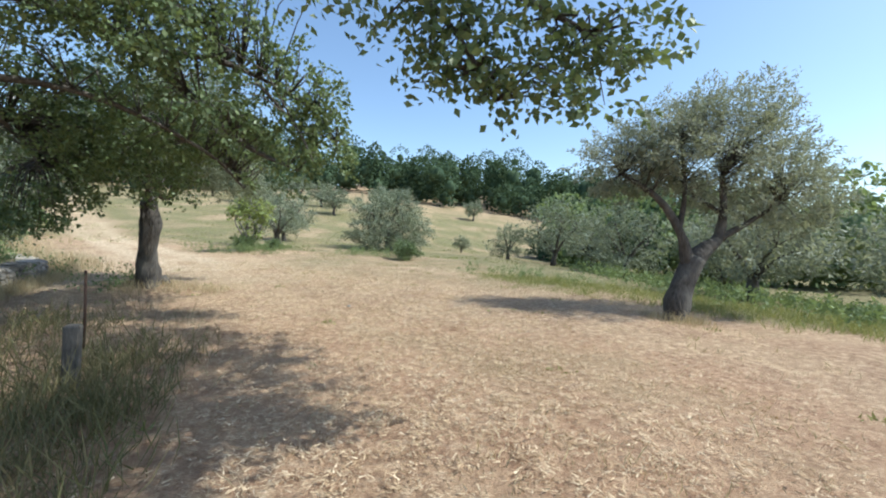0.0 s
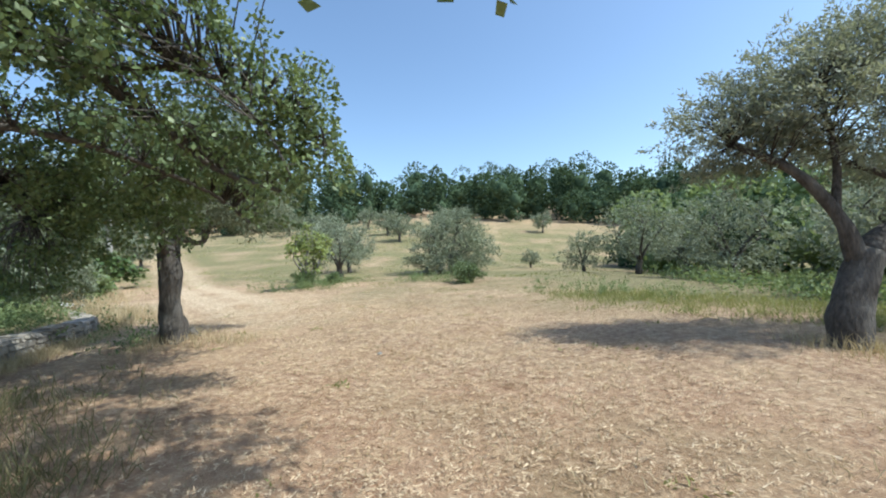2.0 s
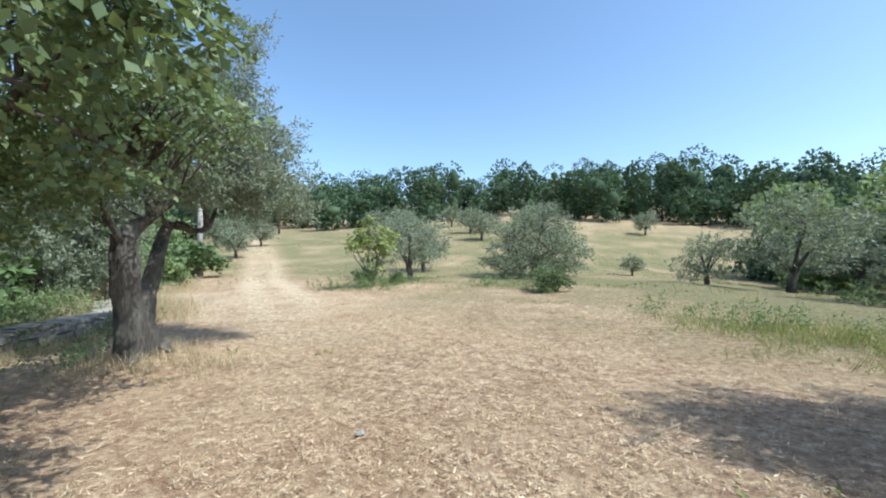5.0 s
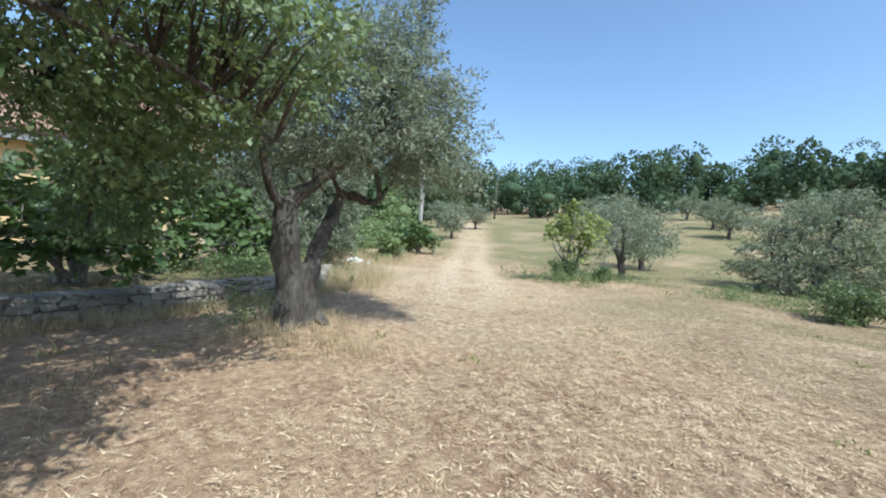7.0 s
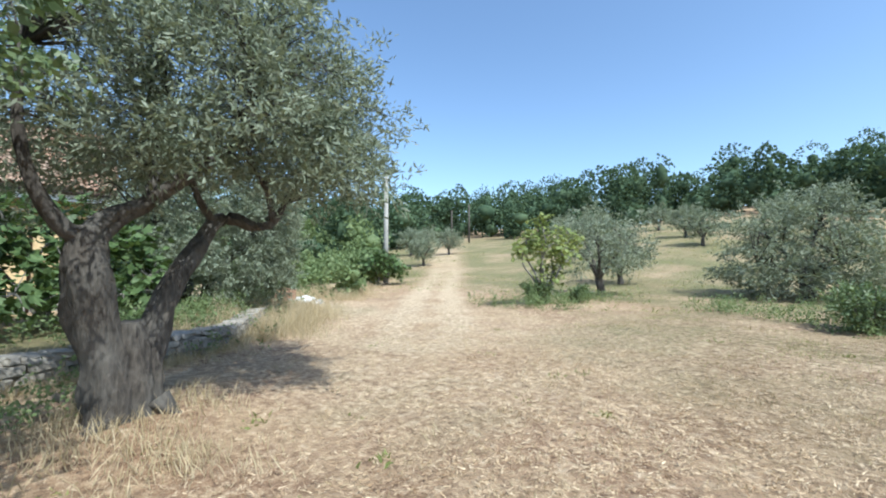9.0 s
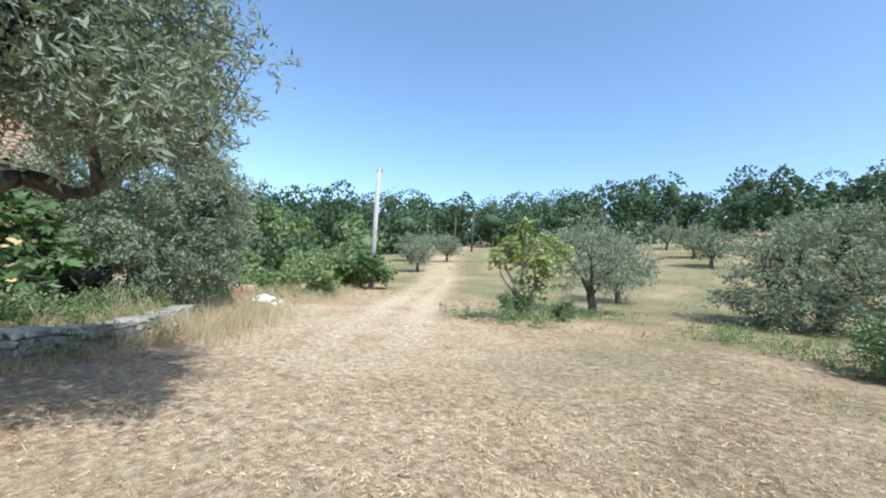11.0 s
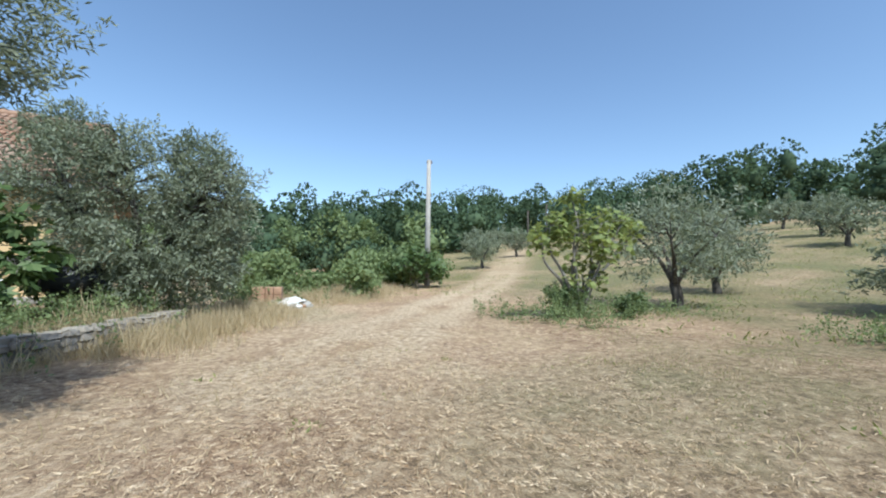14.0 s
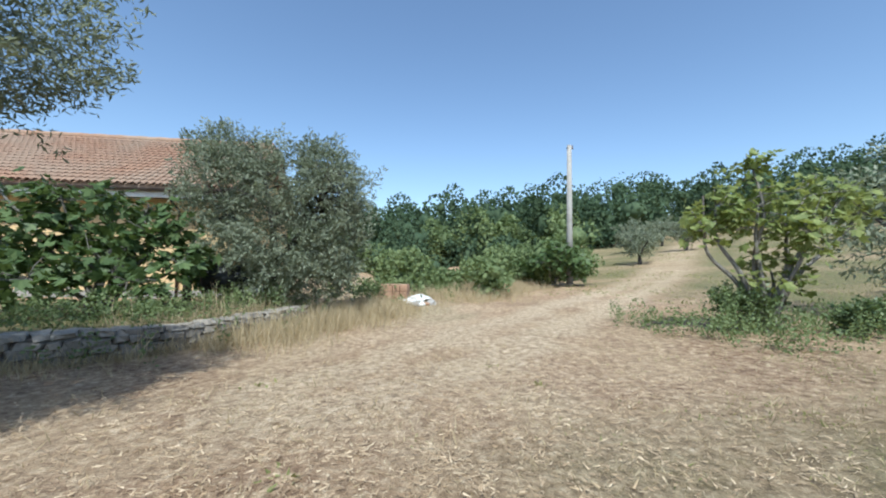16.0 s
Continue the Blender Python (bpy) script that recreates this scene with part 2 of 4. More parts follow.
def leaf_cloud(tips, per, spread, length, width, r, droop=0.15, centre=None):
    """Leaves set along short sprigs that grow outwards from the tips of twigs."""
    k = len(tips)
    out = unit(tips - (tips.mean(0) if centre is None else centre)) + r.normal(0, 0.55, (k, 3)) + np.array((0, 0, 0.55 - 2.2 * droop))
    sprig = np.repeat(unit(out) * r.uniform(1.2, 3.2, (k, 1)) * spread[0], per, axis=0)
    n = k * per
    along_it = r.uniform(-0.45, 1.0, (n, 1))
    roots = np.repeat(tips, per, axis=0) + sprig * along_it + r.normal(0, 0.42, (n, 3)) * np.array(spread) * (1.25 - 0.75 * along_it)
    ways = unit(unit(sprig) * 0.7 + r.normal(0, 0.75, (n, 3)) + np.array((0, 0, -droop)))
    size = length * r.uniform(0.6, 1.25, (n, 1))
    sides = unit(np.cross(ways, r.normal(0, 1, (n, 3)))) * size * width / length
    return blades(roots, ways * size, sides)


def tips_in(blobs, count, r, shell=0.55, rough=0.35):
    """Points in a few ellipsoids, denser towards their lumpy outside."""
    vol = np.array([b[3] * b[4] * b[5] for b in blobs]) ** 0.62
    out = []
    for b, k in zip(blobs, np.round(count * vol / vol.sum()).astype(int)):
        d = unit(r.normal(0, 1, (k, 3)))
        lump = np.array([noise.noise(Vector(q * 2.3) + Vector(b[:3])) for q in d])
        rad = (shell + (1 - shell) * r.random(k) ** 0.6) * (1 + rough * lump)
        out.append(np.array(b[:3]) + d * rad[:, None] * np.array(b[3:6]))
    return np.concatenate(out)


def tree(name, base, limbs, blobs, tips, per, leaf, mats, seed, spread=(0.2, 0.2, 0.14), droop=0.15, twig=0.008, sides=10, gnarl=0.28, twigs=1.0, shell=0.5, rough=0.45):
    """limbs: runs of points with first and last radius, relative to base. blobs: ellipsoids of the crown, relative to base."""
    r = np.random.default_rng(seed)
    ob = new(name)
    ob.location = base
    wood = Shape()
    spots = []
    for pts, r0, r1 in limbs:
        run = curve_points(pts, 5)
        fall = np.linspace(0, 1, len(run))
        radii = r0 + (r1 - r0) * fall ** 0.8
        wood.tube(run, radii, sides if r0 > 0.08 else 6, gnarl if r0 > 0.08 else 0.1)
        spots += [q for q in run[len(run) // 3:]]
    spots = np.array(spots)
    part(ob, "trunk", wood.mesh("trunk", mats[0], True))
    pts = tips_in(blobs, tips, r, shell, rough)
    fine = Shape()
    for q in pts[: int(len(pts) * twigs)]:
        d = np.linalg.norm(spots - q, axis=1) + 0.4 * np.maximum(0, spots[:, 2] - q[2])
        s = spots[np.argmin(d)]
        m = (s + q) / 2 + np.array((0, 0, 0.18 * np.linalg.norm(q - s))) + r.normal(0, 0.06, 3)
        fine.tube([s, m, q], [twig * 2.2, twig * 1.3, twig * 0.5], 3)
    if fine.v:
        part(ob, "branches", fine.mesh("branches", mats[0], True))["kind"] = "stuff"
    v, f = leaf_cloud(pts, per, spread, leaf[0], leaf[1], r, droop)
    part(ob, "foliage", mesh_of("foliage", v, f, mats[1]))["kind"] = "stuff"
    return ob


# ---- the lie of the land ----
WALL_LINE = [(-7.0, 3.2), (-7.9, 5.6), (-8.7, 7.8), (-9.8, 9.9), (-11.2, 11.2), (-13.6, 12.5)]


def ramp01(v):
    v = np.clip(v, 0, 1)
    return v * v * (3 - 2 * v)


def wall_side(x, y):
    """How far a place lies behind the low wall."""
    best, sign = np.full(np.shape(x), 1e9), np.ones(np.shape(x))
    for (ax, ay), (bx, by) in zip(WALL_LINE, WALL_LINE[1:]):
        dx, dy = bx - ax, by - ay
        t = np.clip(((x - ax) * dx + (y - ay) * dy) / (dx * dx + dy * dy), 0, 1)
        d = np.hypot(x - ax - t * dx, y - ay - t * dy)
        side = np.where(dx * (y - ay) - dy * (x - ax) > 0, 1.0, -1.0)
        sign = np.where(d < best, side, sign)
        best = np.minimum(best, d)
    return best * sign


def land(x, y):
    x, y = np.asarray(x, float), np.asarray(y, float)
    d = -0.45 * x + 0.89 * y
    slope = 0.205 - 0.065 * ramp01((-x - 5) / 55)
    rise = slope * 4.0 * np.log1p(np.exp(np.clip((d - 37) / 4.0, -30, 30)))
    rise = np.where(rise > 26, 26 + (rise - 26) * 0.25, rise)
    z = rise + 0.12 * ramp01((y - 8) / 12) + 0.18 * ramp01((y - 15) / 8)
    z = z - 0.9 * ramp01((x - 6.5 + (y - 8) * 0.25) / 12) * ramp01((y + 6) / 10)
    z = z - 0.06 * ramp01((-x - 6) / 6) * ramp01((16 - y) / 4)
    z = z + 0.40 * ramp01((wall_side(x, y) - 0.05) / 0.35) * ramp01((-4 - x) / 2) * ramp01((13.2 - y) / 1.5)
    z = z + 0.05 * np.sin(x * 0.9 + y * 0.31) * np.sin(y * 0.7 - x * 0.2)
    z = z + 0.12 * np.exp(-((x + 6.5) ** 2 + (y - 9.1) ** 2) / 1.3)
    z = z + 0.32 * np.exp(-((x + 18.6) ** 2 + (y - 14.0) ** 2) / 2.2)
    return z


def at(x, y, sink=0.0):
    return (x, y, float(land(x, y)) - sink)


def smooth_noise(x, y, scale, seed=0.0):
    flat = np.array([noise.noise(Vector((a * scale, b * scale, seed))) for a, b in zip(np.ravel(x), np.ravel(y))])
    return flat.reshape(np.shape(x))


def line_gap(x, y, pts):
    best = np.full(np.shape(x), 1e9)
    for (ax, ay), (bx, by) in zip(pts, pts[1:]):
        dx, dy = bx - ax, by - ay
        t = np.clip(((x - ax) * dx + (y - ay) * dy) / (dx * dx + dy * dy), 0, 1)
        best = np.minimum(best, np.hypot(x - ax - t * dx, y - ay - t * dy))
    return best


LANE = [(-8, 14), (-13, 18.5), (-20, 25), (-28, 33), (-42, 46), (-60, 63), (-75, 80)]
VERGE = [(-13.5, 20.5), (-9, 20.8), (-4.5, 18.6), (-1.0, 17.6), (2.5, 15.0), (5.2, 11.6), (7.4, 9.0), (10, 5.5), (13, 0)]


def cover(x, y):
    """Green, bare and reddish shares of the ground's cover."""
    n1, n2 = smooth_noise(x, y, 0.28), smooth_noise(x, y, 1.1, 4.0)
    gap = line_gap(x, y, VERGE)
    beyond = ramp01((x + 0.55 * y - 11.2) / 2.0) * ramp01((34 - y) / 6)
    green = np.maximum(0.9 * ramp01((1.5 - gap + 1.6 * n1) / 1.8) * (0.45 + 0.55 * ramp01((x + 4.5) / 3)), beyond * 0.9)
    hill = ramp01((y + x * 0.1 - 21) / 4) * ramp01((x + 80) / 20)
    green = np.maximum(green, hill * np.clip(0.84 + 0.9 * n1 + 0.3 * n2, 0.25, 1) * ramp01((110 - y) / 40))
    field = ramp01((y - 10.5 + 0.4 * x) / 4) * ramp01((x + 8) / 3)
    green = np.maximum(green, field * np.clip(0.36 + 0.6 * n1 + 0.3 * n2, 0, 0.7))
    green = np.maximum(green, np.clip(0.8 * n1 - 0.25 + 0.4 * n2, 0, 0.35))
    lane = np.abs(line_gap(x, y, LANE) - 0.75)
    bare = 0.85 * ramp01((0.85 - lane + 0.5 * n2) / 0.6)
    left = ramp01((-x - 2.6 + 0.15 * (y - 12)) / 3) * ramp01((y - 9) / 3) * ramp01((20 - y) / 4)
    bare = np.maximum(bare, left * np.clip(0.3 + 0.7 * n1 + 0.3 * n2, 0, 0.9))
    bare = np.maximum(bare, ramp01((0.4 * y - 8 - 0.4 * x) / 20) * 0.1)
    green = green * (1 - ramp01((1.6 - lane) / 1.2) * 0.8)
    bed = ramp01(wall_side(x, y) / 0.5) * ramp01((-6 - x) / 1.0) * ramp01((14 - y) / 1.5) * ramp01((x + 18) / 2)
    green, bare = np.maximum(green, (0.75 + 0.4 * n1) * bed), bare * (1 - bed)
    red = np.clip(0.55 * ramp01((9.5 - y) / 6) + 0.6 * n1 + 0.2, 0, 0.8) * (1 - bare)
    return np.clip(green, 0, 1), np.clip(bare, 0, 1), np.clip(red, 0, 1)


def along(pts, count, wide, r):
    pts = np.array(pts)
    seg = np.linalg.norm(np.diff(pts, axis=0), axis=1)
    k = r.choice(len(seg), count, p=seg / seg.sum())
    t = r.random(count)[:, None]
    return pts[k] * (1 - t) + pts[k + 1] * t + r.normal(0, wide, (count, 2))


def axis_steps(lo, hi, fine_lo, fine_hi, fine, grow):
    """Steps that are fine within a stretch and widen outside it."""
    out = list(np.arange(fine_lo, fine_hi + 1e-6, fine))
    s = fine
    while out[-1] < hi:
        s *= grow
        out.append(out[-1] + s)
    s = fine
    while out[0] > lo:
        s *= grow
        out.insert(0, out[0] - s)
    return np.array(out)


def build_ground():
    xs = axis_steps(-900, 900, -18, 9, 0.28, 1.06)
    ys = axis_steps(-700, 1200, -3, 24, 0.28, 1.06)
    gx, gy = np.meshgrid(xs, ys)
    gz = land(gx, gy)
    close = (np.abs(gx + 4) < 20) & (np.abs(gy - 12) < 22)
    gz = gz + np.where(close, 0.022 * smooth_noise(gx, gy, 2.2, 9.0) + 0.015 * smooth_noise(gx, gy, 0.7, 2.0), 0)
    v = np.stack([gx, gy, gz], -1).reshape(-1, 3)
    ny, nx = gx.shape
    i = np.arange(ny * nx).reshape(ny, nx)
    f = np.stack([i[:-1, :-1], i[:-1, 1:], i[1:, 1:], i[1:, :-1]], -1).reshape(-1, 4)
    me = mesh_of("ground", v, f, GROUND, True)
    g, b, r = cover(gx, gy)
    layer = me.color_attributes.new("cover", "FLOAT_COLOR", "POINT")
    layer.data.foreach_set("color", np.stack([g, b, r, np.ones_like(g)], -1).astype(np.float32).ravel())
    return tagged(new("ground", me), "dry mown straw field with green verges and a pale cart track", "ground", kind="structure")


build_ground()


# ---- trees by the path ----
def olive_by_the_path():
    def fork(*run, way=(-0.75, 1.03), depth=0.0):
        """Points given by reach along the fork and height; past 0.9 m the limbs swing round."""
        out = []
        for k, (u, z) in enumerate(run):
            near, far = min(u, 0.87), max(u - 0.87, 0)
            out.append((way[0] * near + 0.25 * far - 0.74 * k * depth, way[1] * near + 0.95 * far + 0.67 * k * depth, z * 1.12))
        return out
    limbs = [
        (fork((-0.14, -0.15), (-0.17, 0.35), (-0.28, 0.8), (-0.37, 1.3), (-0.38, 1.62)), 0.20, 0.14),
        (fork((0.17, -0.15), (0.15, 0.3), (0.20, 0.62), (0.38, 1.15), (0.66, 1.58)), 0.165, 0.10),
        (fork((0.0, -0.15), (0.0, 0.2), (0.0, 0.5), (-0.04, 0.8)), 0.26, 0.13),
        (fork((0.08, -0.15), (0.1, 0.3), (0.16, 0.62), (0.26, 0.9)), 0.14, 0.07),
        (fork((-0.24, -0.15), (-0.22, 0.3), (-0.3, 0.8), (-0.42, 1.3)), 0.11, 0.06),
        ([(0.28, -0.39, 1.68), (0.18, -0.2, 1.92), (0.12, 0.1, 2.12), (0.25, 0.5, 2.5), (0.35, 0.9, 2.9), (0.4, 1.1, 3.6)], 0.125, 0.035),
        (fork((-0.38, 1.5), (-0.6, 1.62), (-0.8, 1.9), (-0.95, 2.3), (-1.0, 2.9), depth=0.08), 0.085, 0.025),
        (fork((0.62, 1.5), (0.85, 1.82), (1.1, 1.85), (1.3, 1.78), (1.55, 1.86), (1.75, 2.2), (1.95, 2.75)), 0.10, 0.03),
        (fork((0.85, 1.82), (0.6, 2.0), (0.4, 2.3), (0.1, 2.9), depth=0.1), 0.06, 0.025),
        (fork((1.55, 1.86), (1.5, 2.2), (1.3, 2.6), (1.25, 3.3), depth=-0.06), 0.06, 0.02),
        (fork((1.7, 2.1), (2.0, 2.2), (2.2, 2.15), (2.35, 2.3)), 0.035, 0.012),
        ([(0.12, 0.1, 2.12), (-0.2, 0.2, 2.8), (-0.6, 0.1, 3.7)], 0.07, 0.025),
        ([(0.35, 0.9, 2.9), (0.2, 1.1, 3.8), (0.3, 1.25, 5.0)], 0.045, 0.015),
        ([(-0.2, 0.0, 0.1), (-0.48, 0.0, -0.12)], 0.13, 0.06),
        ([(0.16, -0.14, 0.1), (0.34, -0.34, -0.12)], 0.12, 0.06),
        ([(0.15, 0.22, 0.12), (0.28, 0.42, -0.12)], 0.11, 0.05),
    ]
    blobs = [(0.22, 1.1, 3.5, 1.5, 1.4, 1.2), (-0.6, 0.0, 3.4, 1.5, 1.3, 1.1), (-0.9, 1.8, 3.4, 1.0, 1.0, 0.9), (-1.1, -0.8, 2.9, 0.8, 0.8, 0.7),
             (0.7, 0.3, 3.1, 1.0, 1.0, 0.9), (0.55, 1.75, 3.1, 0.75, 0.6, 0.75), (0.1, 1.2, 4.5, 0.8, 0.8, 0.7), (1.05, 1.6, 2.6, 0.55, 0.5, 0.5), (1.5, 1.75, 2.35, 0.3, 0.3, 0.28), (0.6, 1.5, 5.4, 0.3, 0.3, 0.45)]
    ob = tree("olive_tree", at(-6.52, 9.06), limbs, blobs, 1350, 42, (0.09, 0.022), (BARK, OLIVE), 11, (0.15, 0.15, 0.12), 0.1, 0.006, sides=18, gnarl=0.5, twigs=0.45)
    tagged(ob, "old olive tree with a split gnarled trunk and grey-green crown", "olive tree")


def olive_leaning():
    limbs = [
        ([(0.0, 0.0, -0.2), (0.05, 0.05, 0.35), (0.25, 0.15, 0.85), (0.45, 0.2, 1.25)], 0.27, 0.20),
        ([(0.3, 0.17, 0.9), (0.22, 0.15, 1.4), (0.05, 0.2, 1.9), (-0.3, 0.35, 2.45), (-0.85, 0.7, 2.95)], 0.13, 0.05),
        ([(0.45, 0.2, 1.2), (0.75, 0.3, 1.45), (1.05, 0.4, 1.65), (1.2, 0.5, 2.2), (1.2, 0.6, 3.0)], 0.19, 0.05),
        ([(1.05, 0.4, 1.65), (1.7, 0.5, 2.0), (2.5, 0.6, 2.5)], 0.09, 0.03),
        ([(0.1, 0.2, 1.8), (0.3, 0.4, 2.6), (0.3, 0.6, 3.6)], 0.07, 0.03),
        ([(1.2, 0.5, 2.2), (0.7, 1.2, 2.8), (0.5, 1.8, 3.2)], 0.06, 0.03),
        ([(0.05, 0.0, 0.1), (-0.2, -0.1, -0.12)], 0.16, 0.08),
        ([(0.1, 0.1, 0.1), (0.38, -0.1, -0.15)], 0.16, 0.08),
    ]
    blobs = [(0.9, 0.7, 3.5, 1.8, 1.5, 1.15), (-0.6, 1.0, 3.2, 1.1, 1.1, 0.75), (2.2, 0.8, 3.0, 1.3, 1.3, 1.1),
             (1.3, 0.6, 4.3, 1.1, 1.0, 0.65), (3.1, 0.9, 2.6, 0.9, 1.0, 0.7), (0.1, 0.8, 3.6, 0.9, 0.9, 0.7)]
    ob = tree("olive_tree", at(4.55, 7.95), limbs, blobs, 950, 50, (0.09, 0.026), (BARK, OLIVE_PALE), 12, (0.16, 0.16, 0.12), 0.1, 0.006, twigs=0.5)
    tagged(ob, "leaning old olive tree with a forked trunk and thin silvery crown", "olive tree")


def overhanging_oak():
    limbs = [
        ([(-1.2, -0.8, -0.2), (-1.1, -0.7, 0.8), (-0.9, -0.5, 1.8), (-0.6, -0.2, 2.9)], 0.34, 0.22),
        ([(-0.6, -0.2, 2.8), (1.2, -0.7, 3.7), (3.0, -0.9, 3.85), (4.6, -0.85, 3.35), (5.9, -0.75, 2.85)], 0.075, 0.02),
        ([(-0.6, -0.2, 2.9), (0.1, 1.1, 3.9), (0.8, 2.0, 3.75), (1.6, 2.2, 3.1), (2.2, 2.3, 2.6), (2.9, 2.4, 2.3)], 0.11, 0.02),
        ([(0.8, 2.0, 3.75), (1.9, 2.2, 3.7), (2.9, 2.45, 3.3), (3.4, 2.5, 2.8)], 0.05, 0.012),
        ([(-0.7, -0.2, 2.6), (0.2, 1.8, 3.1), (1.0, 3.4, 2.7), (1.3, 4.2, 2.2)], 0.06, 0.02),
        ([(-0.7, -0.2, 2.5), (-0.9, 1.6, 2.9), (-1.5, 3.2, 2.4)], 0.07, 0.02),
        ([(-0.6, -0.2, 2.8), (0.1, 0.5, 4.2), (0.8, 1.4, 5.6)], 0.14, 0.04),
        ([(4.2, -0.85, 3.45), (4.9, -0.75, 2.9), (5.3, -0.65, 2.4)], 0.035, 0.012),
        ([(3.0, -0.2, 3.5), (4.6, -1.5, 4.3), (6.8, -1.8, 4.4)], 0.08, 0.02),
        ([(3.4, -1.1, 4.0), (4.8, 0.2, 4.9), (6.8, 0.5, 4.95)], 0.06, 0.02),
        ([(2.3, 2.4, 3.5), (2.9, 2.2, 2.9), (3.2, 2.1, 2.4)], 0.03, 0.01),
    ]
    blobs = [(0.2, 0.9, 4.5, 2.9, 2.6, 1.5), (0.9, 1.2, 3.9, 1.5, 1.2, 0.6), (3.2, 2.5, 2.75, 0.5, 0.4, 0.45), (2.9, 2.4, 3.45, 0.6, 0.5, 0.45), (1.9, 2.2, 3.5, 1.5, 1.3, 1.0), (1.3, 3.9, 2.95, 0.9, 0.8, 0.6), (-1.2, 2.6, 3.0, 1.2, 1.0, 0.7), (-0.7, 3.3, 2.7, 1.0, 0.7, 0.8), (-1.7, 3.2, 1.6, 0.8, 0.6, 0.5),
             (5.3, -0.75, 2.65, 0.75, 0.42, 0.36), (5.95, -0.85, 2.75, 0.42, 0.3, 0.28), (4.6, -0.8, 3.05, 0.6, 0.35, 0.35), (5.65, -0.8, 2.45, 0.35, 0.22, 0.16), (4.95, -0.75, 2.65, 0.28, 0.22, 0.2), (5.8, -1.9, 4.5, 1.5, 1.3, 0.6), (5.9, 0.6, 5.0, 1.3, 1.1, 0.5), (5.0, 0.9, 5.2, 1.3, 0.9, 0.5), (6.6, -0.2, 4.9, 1.2, 1.1, 0.5), (6.3, -1.2, 4.7, 1.3, 1.2, 0.5), (5.2, -1.1, 4.8, 1.6, 1.2, 0.6), (3.7, -1.2, 4.9, 1.4, 1.2, 0.6), (5.0, -2.7, 4.4, 1.5, 1.3, 0.6), (2.7, -1.7, 4.6, 1.6, 1.5, 0.6), (0.2, 4.1, 2.85, 0.9, 0.7, 0.55), (2.7, 2.5, 2.7, 0.55, 0.55, 0.6),
             (0.3, 3.3, 2.4, 0.8, 0.7, 0.6), (-1.4, 3.5, 2.1, 0.9, 0.6, 0.6), (0.7, 3.9, 3.2, 0.9, 0.8, 0.7), (-0.4, 3.2, 3.3, 1.2, 0.9, 0.8)]
    ob = tree("oak_tree", at(-5.2, 3.6), limbs, blobs, 2600, 35, (0.072, 0.047), (OAK_BARK, OAK), 13, (0.14, 0.14, 0.10), 0.2, 0.007, twigs=0.8, shell=0.35, rough=0.6)
    tagged(ob, "spreading dark green oak tree with branches hanging over the path", "oak tree")


def olive_template(seed, height=3.9, wide=2.1, tips=240, per=24, leaf=(0.17, 0.058), mat=None, low=0.35):
    """An olive of the grove, round-crowned and branching low."""
    r = np.random.default_rng(seed)
    limbs = [([(0, 0, -0.2), (0.05, 0.02, 0.4), (0.0, 0.08, 0.9)], 0.20, 0.15)]
    blobs = [(0, 0, height * 0.60, wide * 0.72, wide * 0.72, height * 0.30)]
    for k in range(5):
        a = k * 2 * math.pi / 5 + r.uniform(-0.3, 0.3)
        q = wide * r.uniform(0.5, 0.66)
        zt = height * r.uniform(low + 0.1, 0.74)
        limbs.append(([(0, 0.06, 0.8), (0.4 * q * math.cos(a), 0.4 * q * math.sin(a), 0.8 + 0.5 * (zt - 0.8)), (q * math.cos(a), q * math.sin(a), zt)], 0.10, 0.03))
        blobs.append((q * math.cos(a), q * math.sin(a), zt, wide * 0.45, wide * 0.45, height * r.uniform(0.2, 0.27)))
        blobs.append((0.9 * q * math.cos(a + 0.6), 0.9 * q * math.sin(a + 0.6), height * (low + 0.06), wide * 0.4, wide * 0.4, height * 0.16))
    blobs.append((0.2, 0.1, height * 0.82, wide * 0.45, wide * 0.45, height * 0.18))
    return tree("olive_tree", (0, 0, 0), limbs, blobs, tips, per, leaf, (BARK, mat or OLIVE), seed, (0.2, 0.2, 0.16), 0.05, 0.012, 8, twigs=0.12)


olive_by_the_path()
olive_leaning()
overhanging_oak()

GROVE = [
    # kind, x, y, turn, scale
    (4, -3.7, 30.5, 20, 1.42), (1, -10.4, 26.6, 80, 1.03), (2, -12.4, 33.2, 140, 1.0), (1, 7.3, 25.2, 200, 1.0),
    (0, 4.6, 26.5, 10, 0.62), (3, 2.0, 33.0, 45, 0.36), (2, 10.4, 13.4, 250, 1.05), (0, 9.5, 20.5, 300, 1.0), (1, 13.5, 17.0, 30, 1.1), (2, 14.0, 10.5, 60, 1.1),
    (0, 17.0, 24.0, 120, 1.15), (1, 19.0, 14.5, 220, 1.2), (2, 12.0, 31.0, 310, 1.1),
    (3, -33.9, 35.3, 15, 0.85), (3, -40.0, 44.6, 75, 0.9), (3, -13.8, 55.0, 190, 1.0), (3, -17.5, 62.0, 40, 1.0), (3, 7.0, 76.0, 290, 1.0),
    (3, -46.0, 43.0, 100, 1.0), (3, -52.0, 51.0, 330, 1.0), (3, -20.5, 48.0, 230, 1.0), (3, -28.0, 60.0, 170, 1.0), (3, -9.0, 66.0, 60, 1.0),
    (3, -36.0, 66.0, 20, 1.0), (3, -24.0, 72.0, 260, 1.0),
]
